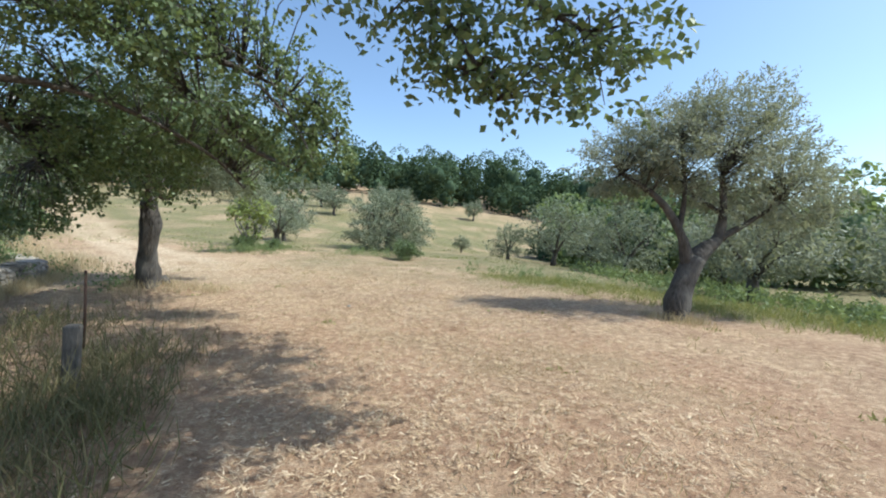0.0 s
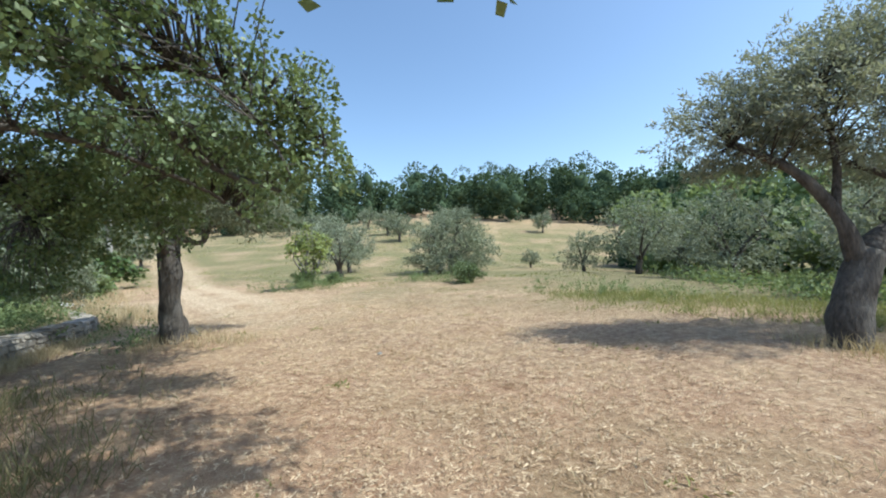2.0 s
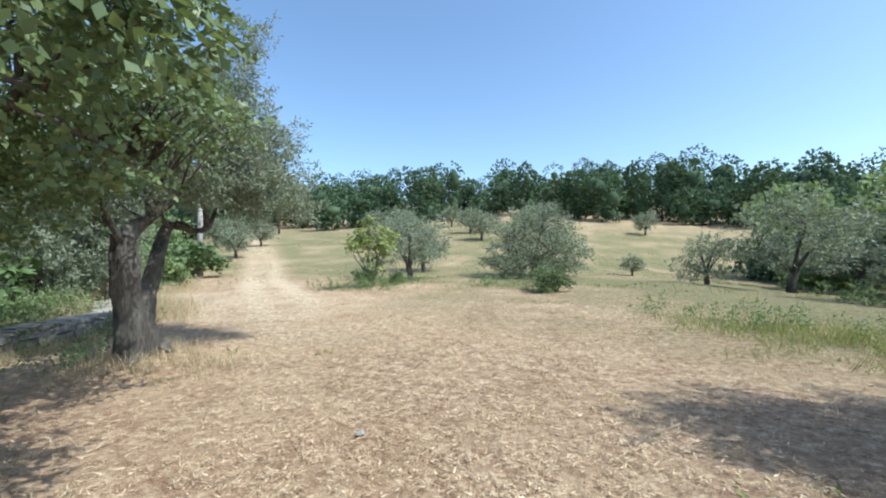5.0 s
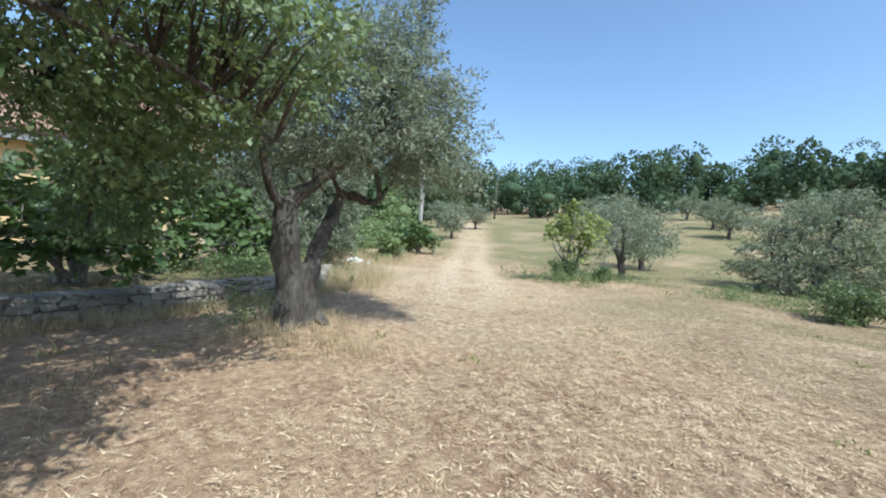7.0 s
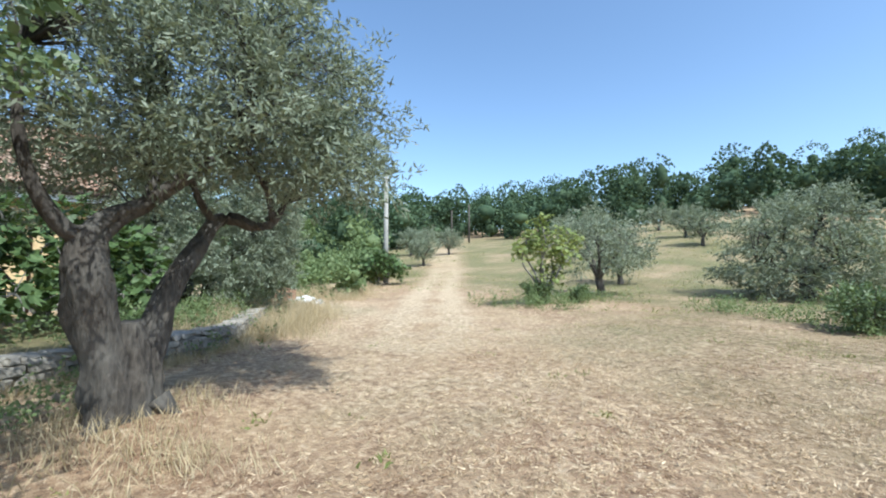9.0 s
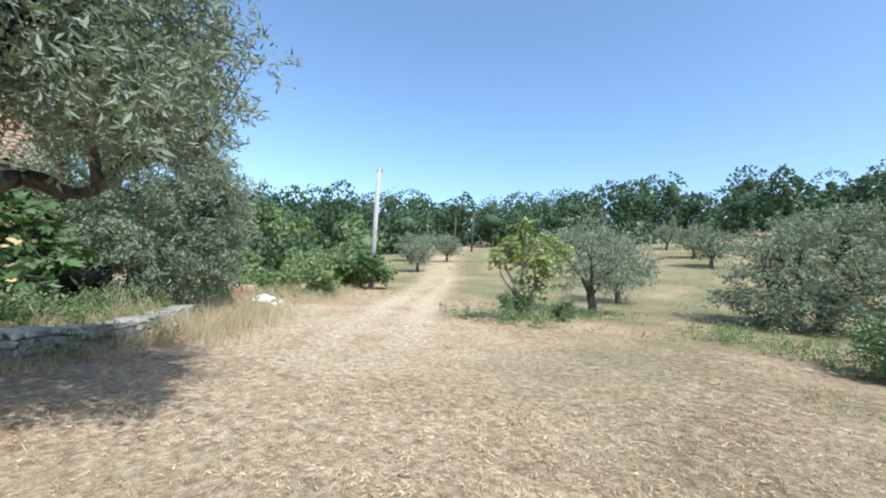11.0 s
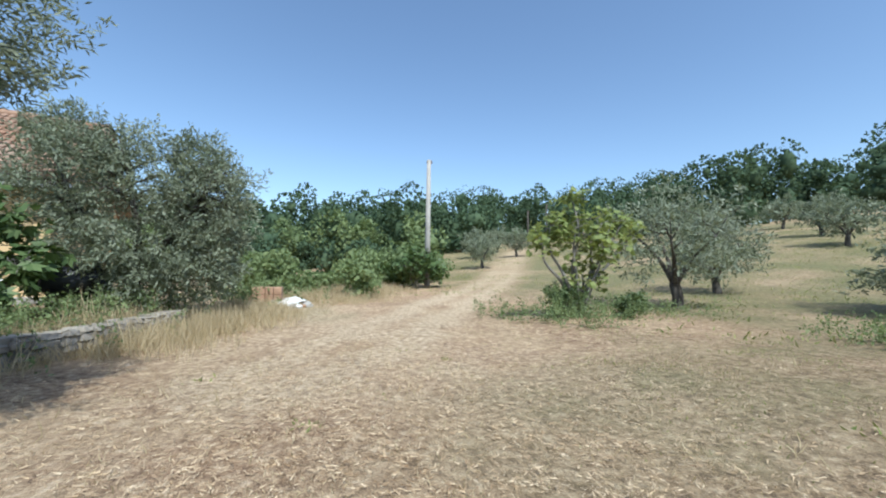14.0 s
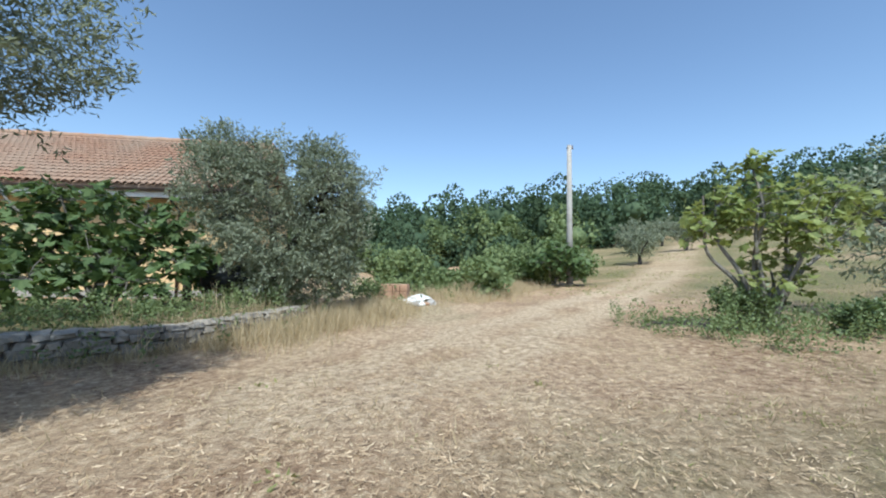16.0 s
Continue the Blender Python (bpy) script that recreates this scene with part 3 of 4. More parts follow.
kinds = [olive_template(21, low=0.2, wide=2.25), olive_template(22, 4.2, 2.3, mat=OLIVE), olive_template(23, 3.8, 2.1, mat=OLIVE_PALE), olive_template(24, 3.9, 2.2, 150, 18, (0.28, 0.1)),
         olive_template(25, 4.0, 2.25, 700, 34, (0.13, 0.042), low=0.14)]
used = set()
for k, x, y, turn, s in GROVE:
    m = pose(*at(x, y, 0.05), 0, 0, turn)
    if k in used:
        ob = copy_thing(kinds[k], m)
    else:
        ob = kinds[k]
        ob.matrix_basis = m
        used.add(k)
    ob.scale = (s, s, s * 0.8 if s > 1.3 else s)
    tagged(ob, "round grey-green olive tree standing in the dry grove", "olive tree", "olives of the grove")


def house_olive():
    limbs = [([(0, 0, -0.2), (0.05, 0, 0.6), (0.1, 0.1, 1.2)], 0.2, 0.14),
             ([(0.1, 0.1, 1.1), (0.6, 0.9, 2.0), (0.9, 1.6, 3.2)], 0.11, 0.03),
             ([(0.1, 0.1, 1.1), (-0.3, -0.9, 2.0), (-0.4, -1.6, 3.4)], 0.11, 0.03),
             ([(0.1, 0.1, 1.1), (0.2, 0.0, 2.4), (0.1, -0.4, 4.2)], 0.11, 0.03),
             ([(0.4, -0.5, -0.2), (0.3, -0.6, 1.0), (-0.2, -1.2, 2.2)], 0.10, 0.04)]
    blobs = [(0.3, 1.45, 2.7, 1.3, 1.15, 1.4), (0.0, -1.2, 3.1, 1.4, 1.1, 1.35), (0.2, 0.2, 3.2, 1.3, 1.2, 1.3), (0.5, 1.6, 1.8, 0.9, 0.8, 1.1),
             (0.9, 0.5, 1.5, 0.9, 1.3, 0.8), (0.7, 1.4, 1.0, 0.9, 0.8, 0.7), (0.7, 0.2, 0.9, 0.8, 0.9, 0.6), (0.1, -1.3, 4.1, 0.8, 0.7, 0.65), (0.2, 1.2, 3.8, 0.7, 0.8, 0.65), (0.6, -0.8, 1.7, 0.7, 0.6, 0.6)]
    ob = tree("olive_tree", at(-14.9, 11.5), limbs, blobs, 1200, 40, (0.12, 0.037), (BARK, OLIVE), 31, (0.17, 0.17, 0.14), 0.1, 0.01, twigs=0.25)
    tagged(ob, "dense bushy olive tree with several stems behind the stone wall", "olive tree")


house_olive()


def palm_leaves(points, ways, size, r):
    """Broad lobed leaves, each of five folded lobes."""
    n = len(points)
    ways = unit(ways)
    side = unit(np.cross(ways, np.array((0, 0, 1.0)) + r.normal(0, 0.4, (n, 3))))
    s = size * r.uniform(0.6, 1.25, (n, 1))
    vs, fs, base = [], [], 0
    for turn, k in ((0.0, 1.0), (0.62, 0.85), (-0.62, 0.85), (1.35, 0.55), (-1.35, 0.55)):
        w = ways * math.cos(turn) + side * math.sin(turn)
        q = side * math.cos(turn) - ways * math.sin(turn)
        v, f = blades(points, w * s * k, q * s * k * 0.46, 0.3)
        vs.append(v)
        fs.append(f + base)
        base += len(v)
    return np.concatenate(vs), np.concatenate(fs)


def fig_form(wide, tall, seed):
    """The lobes of a wide leafy fig's crown."""
    r = np.random.default_rng(seed)
    out = [(0, 0, tall * 0.55, wide * 0.5, wide * 0.5, tall * 0.3)]
    for k in range(8):
        a, q = k * 2.4, wide * r.uniform(0.4, 0.75)
        out.append((q * math.cos(a), q * math.sin(a), tall * r.uniform(0.28, 0.85) * (1.1 - 0.4 * q / wide), wide * 0.34, wide * 0.34, tall * 0.17))
    return out


def fig(base, blobs, tips, leaves, size, mat, seed, label):
    """Several crooked pale stems that fork to the crown's lobes, with whorls of lobed leaves on the twigs."""
    r = np.random.default_rng(seed)
    ob = new("fig_tree")
    ob.location = base
    wood, fine, spots = Shape(), Shape(), []
    for x, y, z, *_ in blobs:
        a = r.uniform(0, 6.28)
        foot = (0.16 * math.cos(a), 0.16 * math.sin(a), -0.1)
        run = curve_points([foot, (0.3 * x + r.normal(0, 0.1), 0.3 * y + r.normal(0, 0.1), 0.42 * z), (0.7 * x + r.normal(0, 0.1), 0.7 * y + r.normal(0, 0.1), 0.72 * z), (x, y, z)], 5)
        wood.tube(run, np.linspace(0.055, 0.018, len(run)), 7, 0.12)
        spots += list(run[4:])
    spots = np.array(spots)
    pts = tips_in(blobs, tips, r, 0.35, 0.5)
    for q in pts:
        s = spots[np.argmin(np.linalg.norm(spots - q, axis=1))]
        fine.tube([s, (s + q) / 2 + r.normal(0, 0.04, 3), q], [0.014, 0.010, 0.006], 4)
    part(ob, "branches", wood.mesh("branches", FIG_BARK, True))
    part(ob, "twigs", fine.mesh("twigs", FIG_BARK, True))["kind"] = "stuff"
    k = len(pts) * leaves
    turn = r.uniform(0, 2 * math.pi, k)
    ways = np.column_stack([np.cos(turn), np.sin(turn), r.normal(-0.75, 0.7, k)])
    at_twig = np.repeat(pts, leaves, axis=0) + ways * 0.3 * size + r.normal(0, 0.6 * size, (k, 3))
    v, f = palm_leaves(at_twig, ways, size, r)
    part(ob, "foliage", mesh_of("foliage", v, f, mat))["kind"] = "stuff"
    return tagged(ob, label, "fig tree")


YOUNG_FIG = [(0, 0, 2.25, 0.85, 0.85, 0.65), (-0.2, -0.7, 2.3, 0.55, 0.55, 0.45), (0.1, 0.9, 2.45, 0.6, 0.6, 0.4), (0.2, 1.6, 2.5, 0.4, 0.5, 0.3), (0.1, 2.15, 2.3, 0.3, 0.3, 0.28),
             (0, -0.1, 2.95, 0.35, 0.35, 0.35), (0.1, 0.1, 1.1, 0.55, 0.6, 0.5), (-0.2, -0.95, 1.9, 0.3, 0.3, 0.3), (0.6, 0.4, 1.7, 0.5, 0.5, 0.4)]
HOUSE_FIG = [(0, 0, 1.9, 1.1, 1.1, 0.85), (0.3, -1.4, 1.95, 0.9, 1.0, 0.7), (0.2, 1.2, 1.6, 0.9, 0.9, 0.65), (0.9, 0.4, 0.9, 0.9, 1.0, 0.45), (0.3, -0.8, 2.6, 0.6, 0.5, 0.4), (1.5, -0.4, 0.75, 0.7, 0.7, 0.35),
             (0.9, -1.5, 1.1, 0.8, 0.9, 0.5), (0.4, 1.8, 1.1, 0.6, 0.5, 0.45), (0.2, -2.3, 2.9, 0.45, 0.4, 0.4), (1.3, 1.2, 0.7, 0.6, 0.6, 0.3), (0.1, 0.9, 2.4, 0.35, 0.35, 0.3)]
fig(at(-9.9, 21.3), YOUNG_FIG, 150, 7, 0.16, FIG, 41, "young bright green fig tree growing in the verge")
fig(at(-13.7, 8.2), HOUSE_FIG, 215, 7, 0.25, FIG_DARK, 42, "large dark green fig bush behind the low stone wall")
fig(at(-25.2, 24.0), fig_form(2.1, 2.7, 1), 200, 7, 0.28, FIG_DARK, 43, "wide green fig bush at the foot of the pole")
fig(at(-9.6, 6.3), fig_form(1.6, 2.6, 2), 140, 7, 0.22, FIG_DARK, 44, "leafy fig bush beside the stone wall under the oak")
# Added shrub: its dark leaves stand in for the shade under the porch.
fig(at(-15.6, 10.2), fig_form(1.1, 1.7, 3), 90, 7, 0.2, FIG_DARK, 45, "low dark green fig shrub added to stand in for shade by the house")


def dark_bush(x0, y0, k0, seed, label):
    """A thicket of several thin stems, leafy to the ground."""
    r = np.random.default_rng(seed)
    limbs, blobs = [], [(0.0, 0.0, 0.5 * k0, 0.5 * k0, 0.45 * k0, 0.4 * k0)]
    for k in range(9):
        a, q = k * 0.7, k0 * r.uniform(0.2, 0.6)
        x, y, z = q * math.cos(a), q * math.sin(a), k0 * r.uniform(0.45, 1.1)
        limbs.append(([(0.1 * x, 0.1 * y, -0.1), (0.45 * x, 0.45 * y, 0.6 * z), (x, y, z)], 0.022, 0.007))
        blobs.append((x, y, 0.8 * z, 0.24 * k0, 0.24 * k0, 0.26 * k0))
    ob = tree("bush", at(x0, y0), limbs, blobs, int(230 * k0), 22, (0.075, 0.042), (OAK_BARK, OAK), seed, (0.09, 0.09, 0.08), 0.2, 0.006, twigs=0.5)
    tagged(ob, label, "bush")


dark_bush(-1.65, 20.8, 0.95, 46, "dense dark green bush growing at the grove's edge")
dark_bush(-10.0, 21.1, 0.7, 47, "dark bramble bush round the young fig's stems")
dark_bush(-9.0, 22.2, 0.5, 48, "low dark bramble bush beside the young fig")


# ---- far woods ----
def wood_clump(r, leaves):
    """One crown of the far woods, a unit wide."""
    d = unit(r.normal(0, 1, (leaves, 3)))
    lump = np.array([noise.noise(Vector(q * 1.8)) + 0.6 * noise.noise(Vector(q * 4.5)) for q in d])
    p = d * (0.80 + 0.22 * lump + r.normal(0, 0.05, leaves))[:, None]
    p[:, 2] = p[:, 2] * 0.95
    return p, d


def core_form():
    bm = bmesh.new()
    bmesh.ops.create_icosphere(bm, subdivisions=1, radius=1.0)
    v = np.array([q.co[:] for q in bm.verts])
    f = np.array([[q.index for q in t.verts] for t in bm.faces])
    bm.free()
    v = v * (0.50 + 0.22 * np.array([noise.noise(Vector(q * 1.8)) for q in v]))[:, None]
    return v, f


CORE = core_form()


def woods(name, trees, label, mat, leaf, leaves, seed):
    r = np.random.default_rng(seed)
    vs, fs, base = [], [], 0
    forms = [wood_clump(np.random.default_rng(seed + k), leaves) for k in range(5)]
    for x, y, w, tall in trees:
        z = float(land(x, y))
        lobes = int(r.integers(3, 6))
        for k in range(lobes):
            p, d = forms[r.integers(0, 5)]
            keep = r.random(len(p)) < (2.2 if k == 0 else 1.2) / lobes
            p, d = p[keep], d[keep]
            a = r.uniform(0, 6.28)
            turn = np.array(((math.cos(a), -math.sin(a), 0), (math.sin(a), math.cos(a), 0), (0, 0, 1)))
            lw, lh = w * r.uniform(0.5, 0.75), tall * r.uniform(0.26, 0.38)
            up = tall - lh if k == 0 else r.uniform(lh * 0.55, tall * 0.66)
            off = 0.25 * w if k == 0 else 0.6 * w
            if k == 1:
                up, off = 0.55 * lh, 0.2 * w
            q = (p @ turn.T) * np.array((lw, lw, lh)) + np.array((x + off * math.cos(a * 7), y + off * math.sin(a * 7), z + up))
            ways = unit(d @ turn.T * 0.6 + r.normal(0, 1, p.shape)) * leaf * r.uniform(0.6, 1.3, (len(p), 1))
            sides = unit(np.cross(ways, r.normal(0, 1, p.shape))) * leaf * 0.95
            v, f = blades(q, ways, sides)
            f = np.concatenate([f[:, [0, 1, 2]], f[:, [0, 2, 3]]])
            cv = ((0.55 if k == 0 else 1.0) * CORE[0] @ turn.T) * np.array((lw, lw, lh)) + np.array((x + off * math.cos(a * 7), y + off * math.sin(a * 7), z + up))
            vs += [v, cv]
            fs += [f + base, CORE[1] + base + len(v)]
            base += len(v) + len(cv)
    return tagged(new(name, mesh_of(name, np.concatenate(vs), np.concatenate(fs), mat)), label, "woods", kind="stuff")


def scatter_woods():
    r = np.random.default_rng(5)
    far, near = [], []
    for row, dist in enumerate((90, 100, 112, 126, 146)):
        w = 4.6 + row * 0.6
        for yaw in np.arange(-52, 106, math.degrees(w * 1.2 / dist)):
            yw = yaw + r.uniform(-1, 1)
            d = dist + r.uniform(-4, 4)
            if row < 1 and 10 < yw < 22:
                continue
            if row < 1 and 38 < yw < 50:
                continue
            if yw > 52:
                d *= 0.85
            x, y = -2 - d * math.sin(radians(yw)), 8 + d * math.cos(radians(yw))
            far.append((x, y, w * r.uniform(0.75, 1.3), (10.0 + 0.9 * row) * r.uniform(0.6, 1.45)))
    for k in range(46):
        yw = r.uniform(57, 100)
        d = r.uniform(42, 66)
        near.append((-2 - d * math.sin(radians(yw)), 8 + d * math.cos(radians(yw)), r.uniform(1.8, 3.8), r.uniform(3.0, 8.0)))
    for k in range(52):
        yw = r.uniform(-75, -16)
        d = r.uniform(27, 66)
        near.append((0 - d * math.sin(radians(yw)), 5 + d * math.cos(radians(yw)), r.uniform(2.4, 3.6), r.uniform(5.0, 8.0)))
    edge = [(*p, r.uniform(0.9, 1.7), r.uniform(1.3, 2.8)) for p in along([(-23, 15.5), (-29, 22), (-33, 28)], 26, 2.2, r)]
    woods("scrub_edge", edge, "leafy green scrub along the rough ground", SCRUB, 0.2, 420, 64)
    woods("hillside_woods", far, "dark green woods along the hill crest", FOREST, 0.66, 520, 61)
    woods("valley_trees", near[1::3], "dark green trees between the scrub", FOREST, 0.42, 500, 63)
    woods("valley_woods", near[::3] + near[2::3], "mixed green trees and scrub beyond the grove", SCRUB, 0.40, 500, 62)


scatter_woods()


# ---- undergrowth ----
def tufts(name, spots, height, width, per, mat, label, seed, lean=0.5, spread=0.12):
    r = np.random.default_rng(seed)
    n = len(spots) * per
    xy = np.repeat(spots, per, axis=0) + r.normal(0, spread, (n, 2))
    z = land(xy[:, 0], xy[:, 1]) - 0.02
    roots = np.column_stack([xy, z])
    tall = np.repeat(r.uniform(0.5, 1.3, len(spots)), per) * r.uniform(0.5, 1.2, n) * height
    ways = np.column_stack([r.normal(0, lean, n), r.normal(0, lean, n), np.ones(n)])
    ways = unit(ways) * tall[:, None]
    sides = unit(np.cross(ways, r.normal(0, 1, (n, 3)))) * width
    v, f = blades(roots, ways, sides, 0.35)
    return tagged(new(name, mesh_of(name, v, f, mat)), label, "grass", kind="stuff")


def brambles(name, spots, height, leaf, per, label, seed):
    """Low leafy growth, in heaps of sprigs."""
    r = np.random.default_rng(seed)
    tall = height * r.uniform(0.15, 1.0, len(spots))
    tips = np.column_stack([spots, land(spots[:, 0], spots[:, 1]) + tall * 0.7])
    v, f = leaf_cloud(tips, per, (0.15, 0.15, 0.12), leaf[0], leaf[1], r, 0.2, tips - np.array((0, 0, 1.0)))
    return tagged(new(name, mesh_of(name, v, f, SCRUB)), label, "brambles", kind="stuff")


def undergrowth():
    r = np.random.default_rng(71)
    verge = along(VERGE[4:], 1250, 0.85, r)
    tufts("verge_grass", verge, 0.24, 0.012, 14, GREEN_GRASS, "green uncut grass along the field's edge", 72)
    mown = along(VERGE[1:5], 900, 1.3, r)
    tufts("mown_verge", mown, 0.055, 0.010, 14, GREEN_GRASS, "short mown green grass at the grove's edge", 84, 0.9, 0.16)
    slope = np.column_stack([r.uniform(6.5, 16, 900), r.uniform(3, 22, 900)])
    slope = slope[slope[:, 0] + 0.55 * slope[:, 1] > 12.2]
    brambles("slope_weeds", slope, 0.45, (0.10, 0.06), 22, "green weeds and brambles under the olives", 73)
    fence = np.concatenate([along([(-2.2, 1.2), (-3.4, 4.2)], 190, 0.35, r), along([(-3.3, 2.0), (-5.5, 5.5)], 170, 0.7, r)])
    tufts("shade_grass", fence, 0.36, 0.009, 14, SHADE_GRASS, "long green grass growing round the old posts, darkened for shade", 74, 0.45)
    feet = np.concatenate([r.normal((-6.3, 8.9), 0.42, (45, 2)), along([(-6.1, 8.7), (-4.9, 9.4)], 30, 0.25, r), along([(w[0] + 0.35, w[1] - 0.1) for w in WALL_LINE], 760, 0.26, r),
                           along([(-11.5, 12.2), (-13.6, 13.2), (-17.5, 15.2)], 520, 0.6, r), along([(-17, 17), (-26, 23)], 240, 0.7, r), r.normal((4.5, 7.8), 0.35, (35, 2))])
    tufts("dry_grass", feet, 0.25, 0.008, 18, DRY_GRASS, "tall bleached grass left standing round trunks and wall", 75, 0.35)
    bank = np.concatenate([along([(-10.9, 11.9), (-13.2, 13.3), (-16.5, 14.6), (-20, 16.2)], 900, 0.6, r), along([(-19.5, 17.0), (-22, 18.5), (-26, 21.5)], 600, 1.1, r), along([(-19, 18.5), (-25, 22.5)], 260, 0.6, r)])
    bank = bank[np.hypot(bank[:, 0] + 17.3, bank[:, 1] - 15.45) > 1.5]
    tufts("bank_grass", bank, 0.52, 0.010, 13, DRY_GRASS, "tall bleached grass on the bank beyond the wall", 83, 0.3)
    shrub = np.concatenate([r.normal((-6.7, 8.7), 0.3, (14, 2)), along([(-12.2, 19.6), (-10.2, 19.9), (-8.2, 20.4)], 70, 0.3, r), along([(-5.4, 23.2), (-3.6, 21.8), (-1.6, 20.4)], 110, 0.35, r), along([(1.5, 17.0), (4.5, 13.0)], 60, 0.5, r), r.normal((-9.7, 21.2), 0.5, (30, 2)),
                            along([(-9.2, 20.6), (-8.8, 24.5)], 60, 0.5, r)])
    brambles("low_brambles", shrub, 0.32, (0.055, 0.032), 40, "low green brambles at the feet of the trees", 76)
    rough = np.concatenate([along([(-19, 13.5), (-24, 16.5), (-30, 21)], 260, 1.3, r), along([(-17, 13.4), (-20, 15.0)], 60, 0.6, r)])
    brambles("rough_weeds", rough, 0.8, (0.12, 0.06), 26, "tangled green weeds on the rough ground beyond the wall", 85)
    bed = along([(-10.2, 8.6), (-11.3, 10.0), (-13.0, 11.0), (-15.5, 12.0)], 300, 0.8, r)
    brambles("bed_weeds", bed, 0.4, (0.07, 0.04), 26, "green weeds in the bed behind the wall", 77)
    hill = np.column_stack([r.uniform(-40, 14, 2600), r.uniform(21, 75, 2600)])
    n1 = smooth_noise(hill[:, 0], hill[:, 1], 0.12, 3.0)
    tufts("hill_tufts", hill[n1 > -0.15], 0.16, 0.035, 9, GREEN_GRASS, "scattered half-dry grass tufts on the grove's slope", 82, 0.7, 0.3)
    # straggling stems left by the mower
    odd = np.column_stack([r.uniform(-10, 5, 520), r.uniform(0, 20, 520)])
    odd = odd[wall_side(odd[:, 0], odd[:, 1]) < -0.6]
    tufts("stray_stems", odd, 0.16, 0.008, 7, DRY_GRASS, "short dry stems left by the mower", 78, 0.6)
    stub = along([(0, -1), (0.1, 3), (-0.4, 7), (-1.6, 10.5), (-3.2, 14), (-9, 16)], 5200, 2.4, r)
    stub = stub[wall_side(stub[:, 0], stub[:, 1]) < -0.4]
    tufts("stubble", stub, 0.075, 0.006, 7, DRY_GRASS, "short pale stubble of the mown field", 80, 1.1, 0.07)
    weeds = np.column_stack([r.uniform(-9, 5, 70), r.uniform(1, 18, 70)])
    weeds = weeds[wall_side(weeds[:, 0], weeds[:, 1]) < -0.8]
    tufts("small_weeds", weeds, 0.09, 0.03, 14, GREEN_GRASS, "small green weeds in the stubble", 79, 1.2, 0.07)


undergrowth()


def loose_straw():
    """Cut straw and leaf litter lying in matted clumps, thickest along the walk."""
    r = np.random.default_rng(81)
    line = [(0, -1), (0.1, 3), (-0.4, 7), (-1.6, 10.5), (-3.2, 14), (-7, 15.5)]
    xy = np.concatenate([along(line, 250000, 1.7, r), along(line, 200000, 4.2, r)])
    xy = xy[wall_side(xy[:, 0], xy[:, 1]) < -0.4]
    g, b, _ = cover(xy[:, 0], xy[:, 1])
    mat = smooth_noise(xy[:, 0], xy[:, 1], 4.5, 6.0) + 0.7 * smooth_noise(xy[:, 0], xy[:, 1], 11.0, 8.0)
    xy = xy[(r.random(len(xy)) > g * 0.6) & (r.random(len(xy)) < np.clip(0.5 + 1.3 * mat, 0.08, 1))]
    n = len(xy)
    a = r.uniform(0, 2 * math.pi, n)
    ln = r.uniform(0.015, 0.066, n)
    roots = np.column_stack([xy, land(xy[:, 0], xy[:, 1]) + r.uniform(0.004, 0.04, n)])
    ways = np.column_stack([np.cos(a), np.sin(a), r.normal(0.06, 0.2, n)]) * ln[:, None]
    sides = unit(np.cross(ways, r.normal(0, 0.45, (n, 3)) + np.array((0, 0, 1.0)))) * (ln * r.uniform(0.06, 0.22, n))[:, None]
    v = np.stack([roots - sides * 0.5, roots + sides * 0.5, roots + ways], 1).reshape(-1, 3)
    f = np.arange(n * 3).reshape(n, 3)
    tagged(new("cut_straw", mesh_of("cut_straw", v, f, STRAW)), "loose cut straw lying on the mown field", "straw", kind="stuff")


loose_straw()


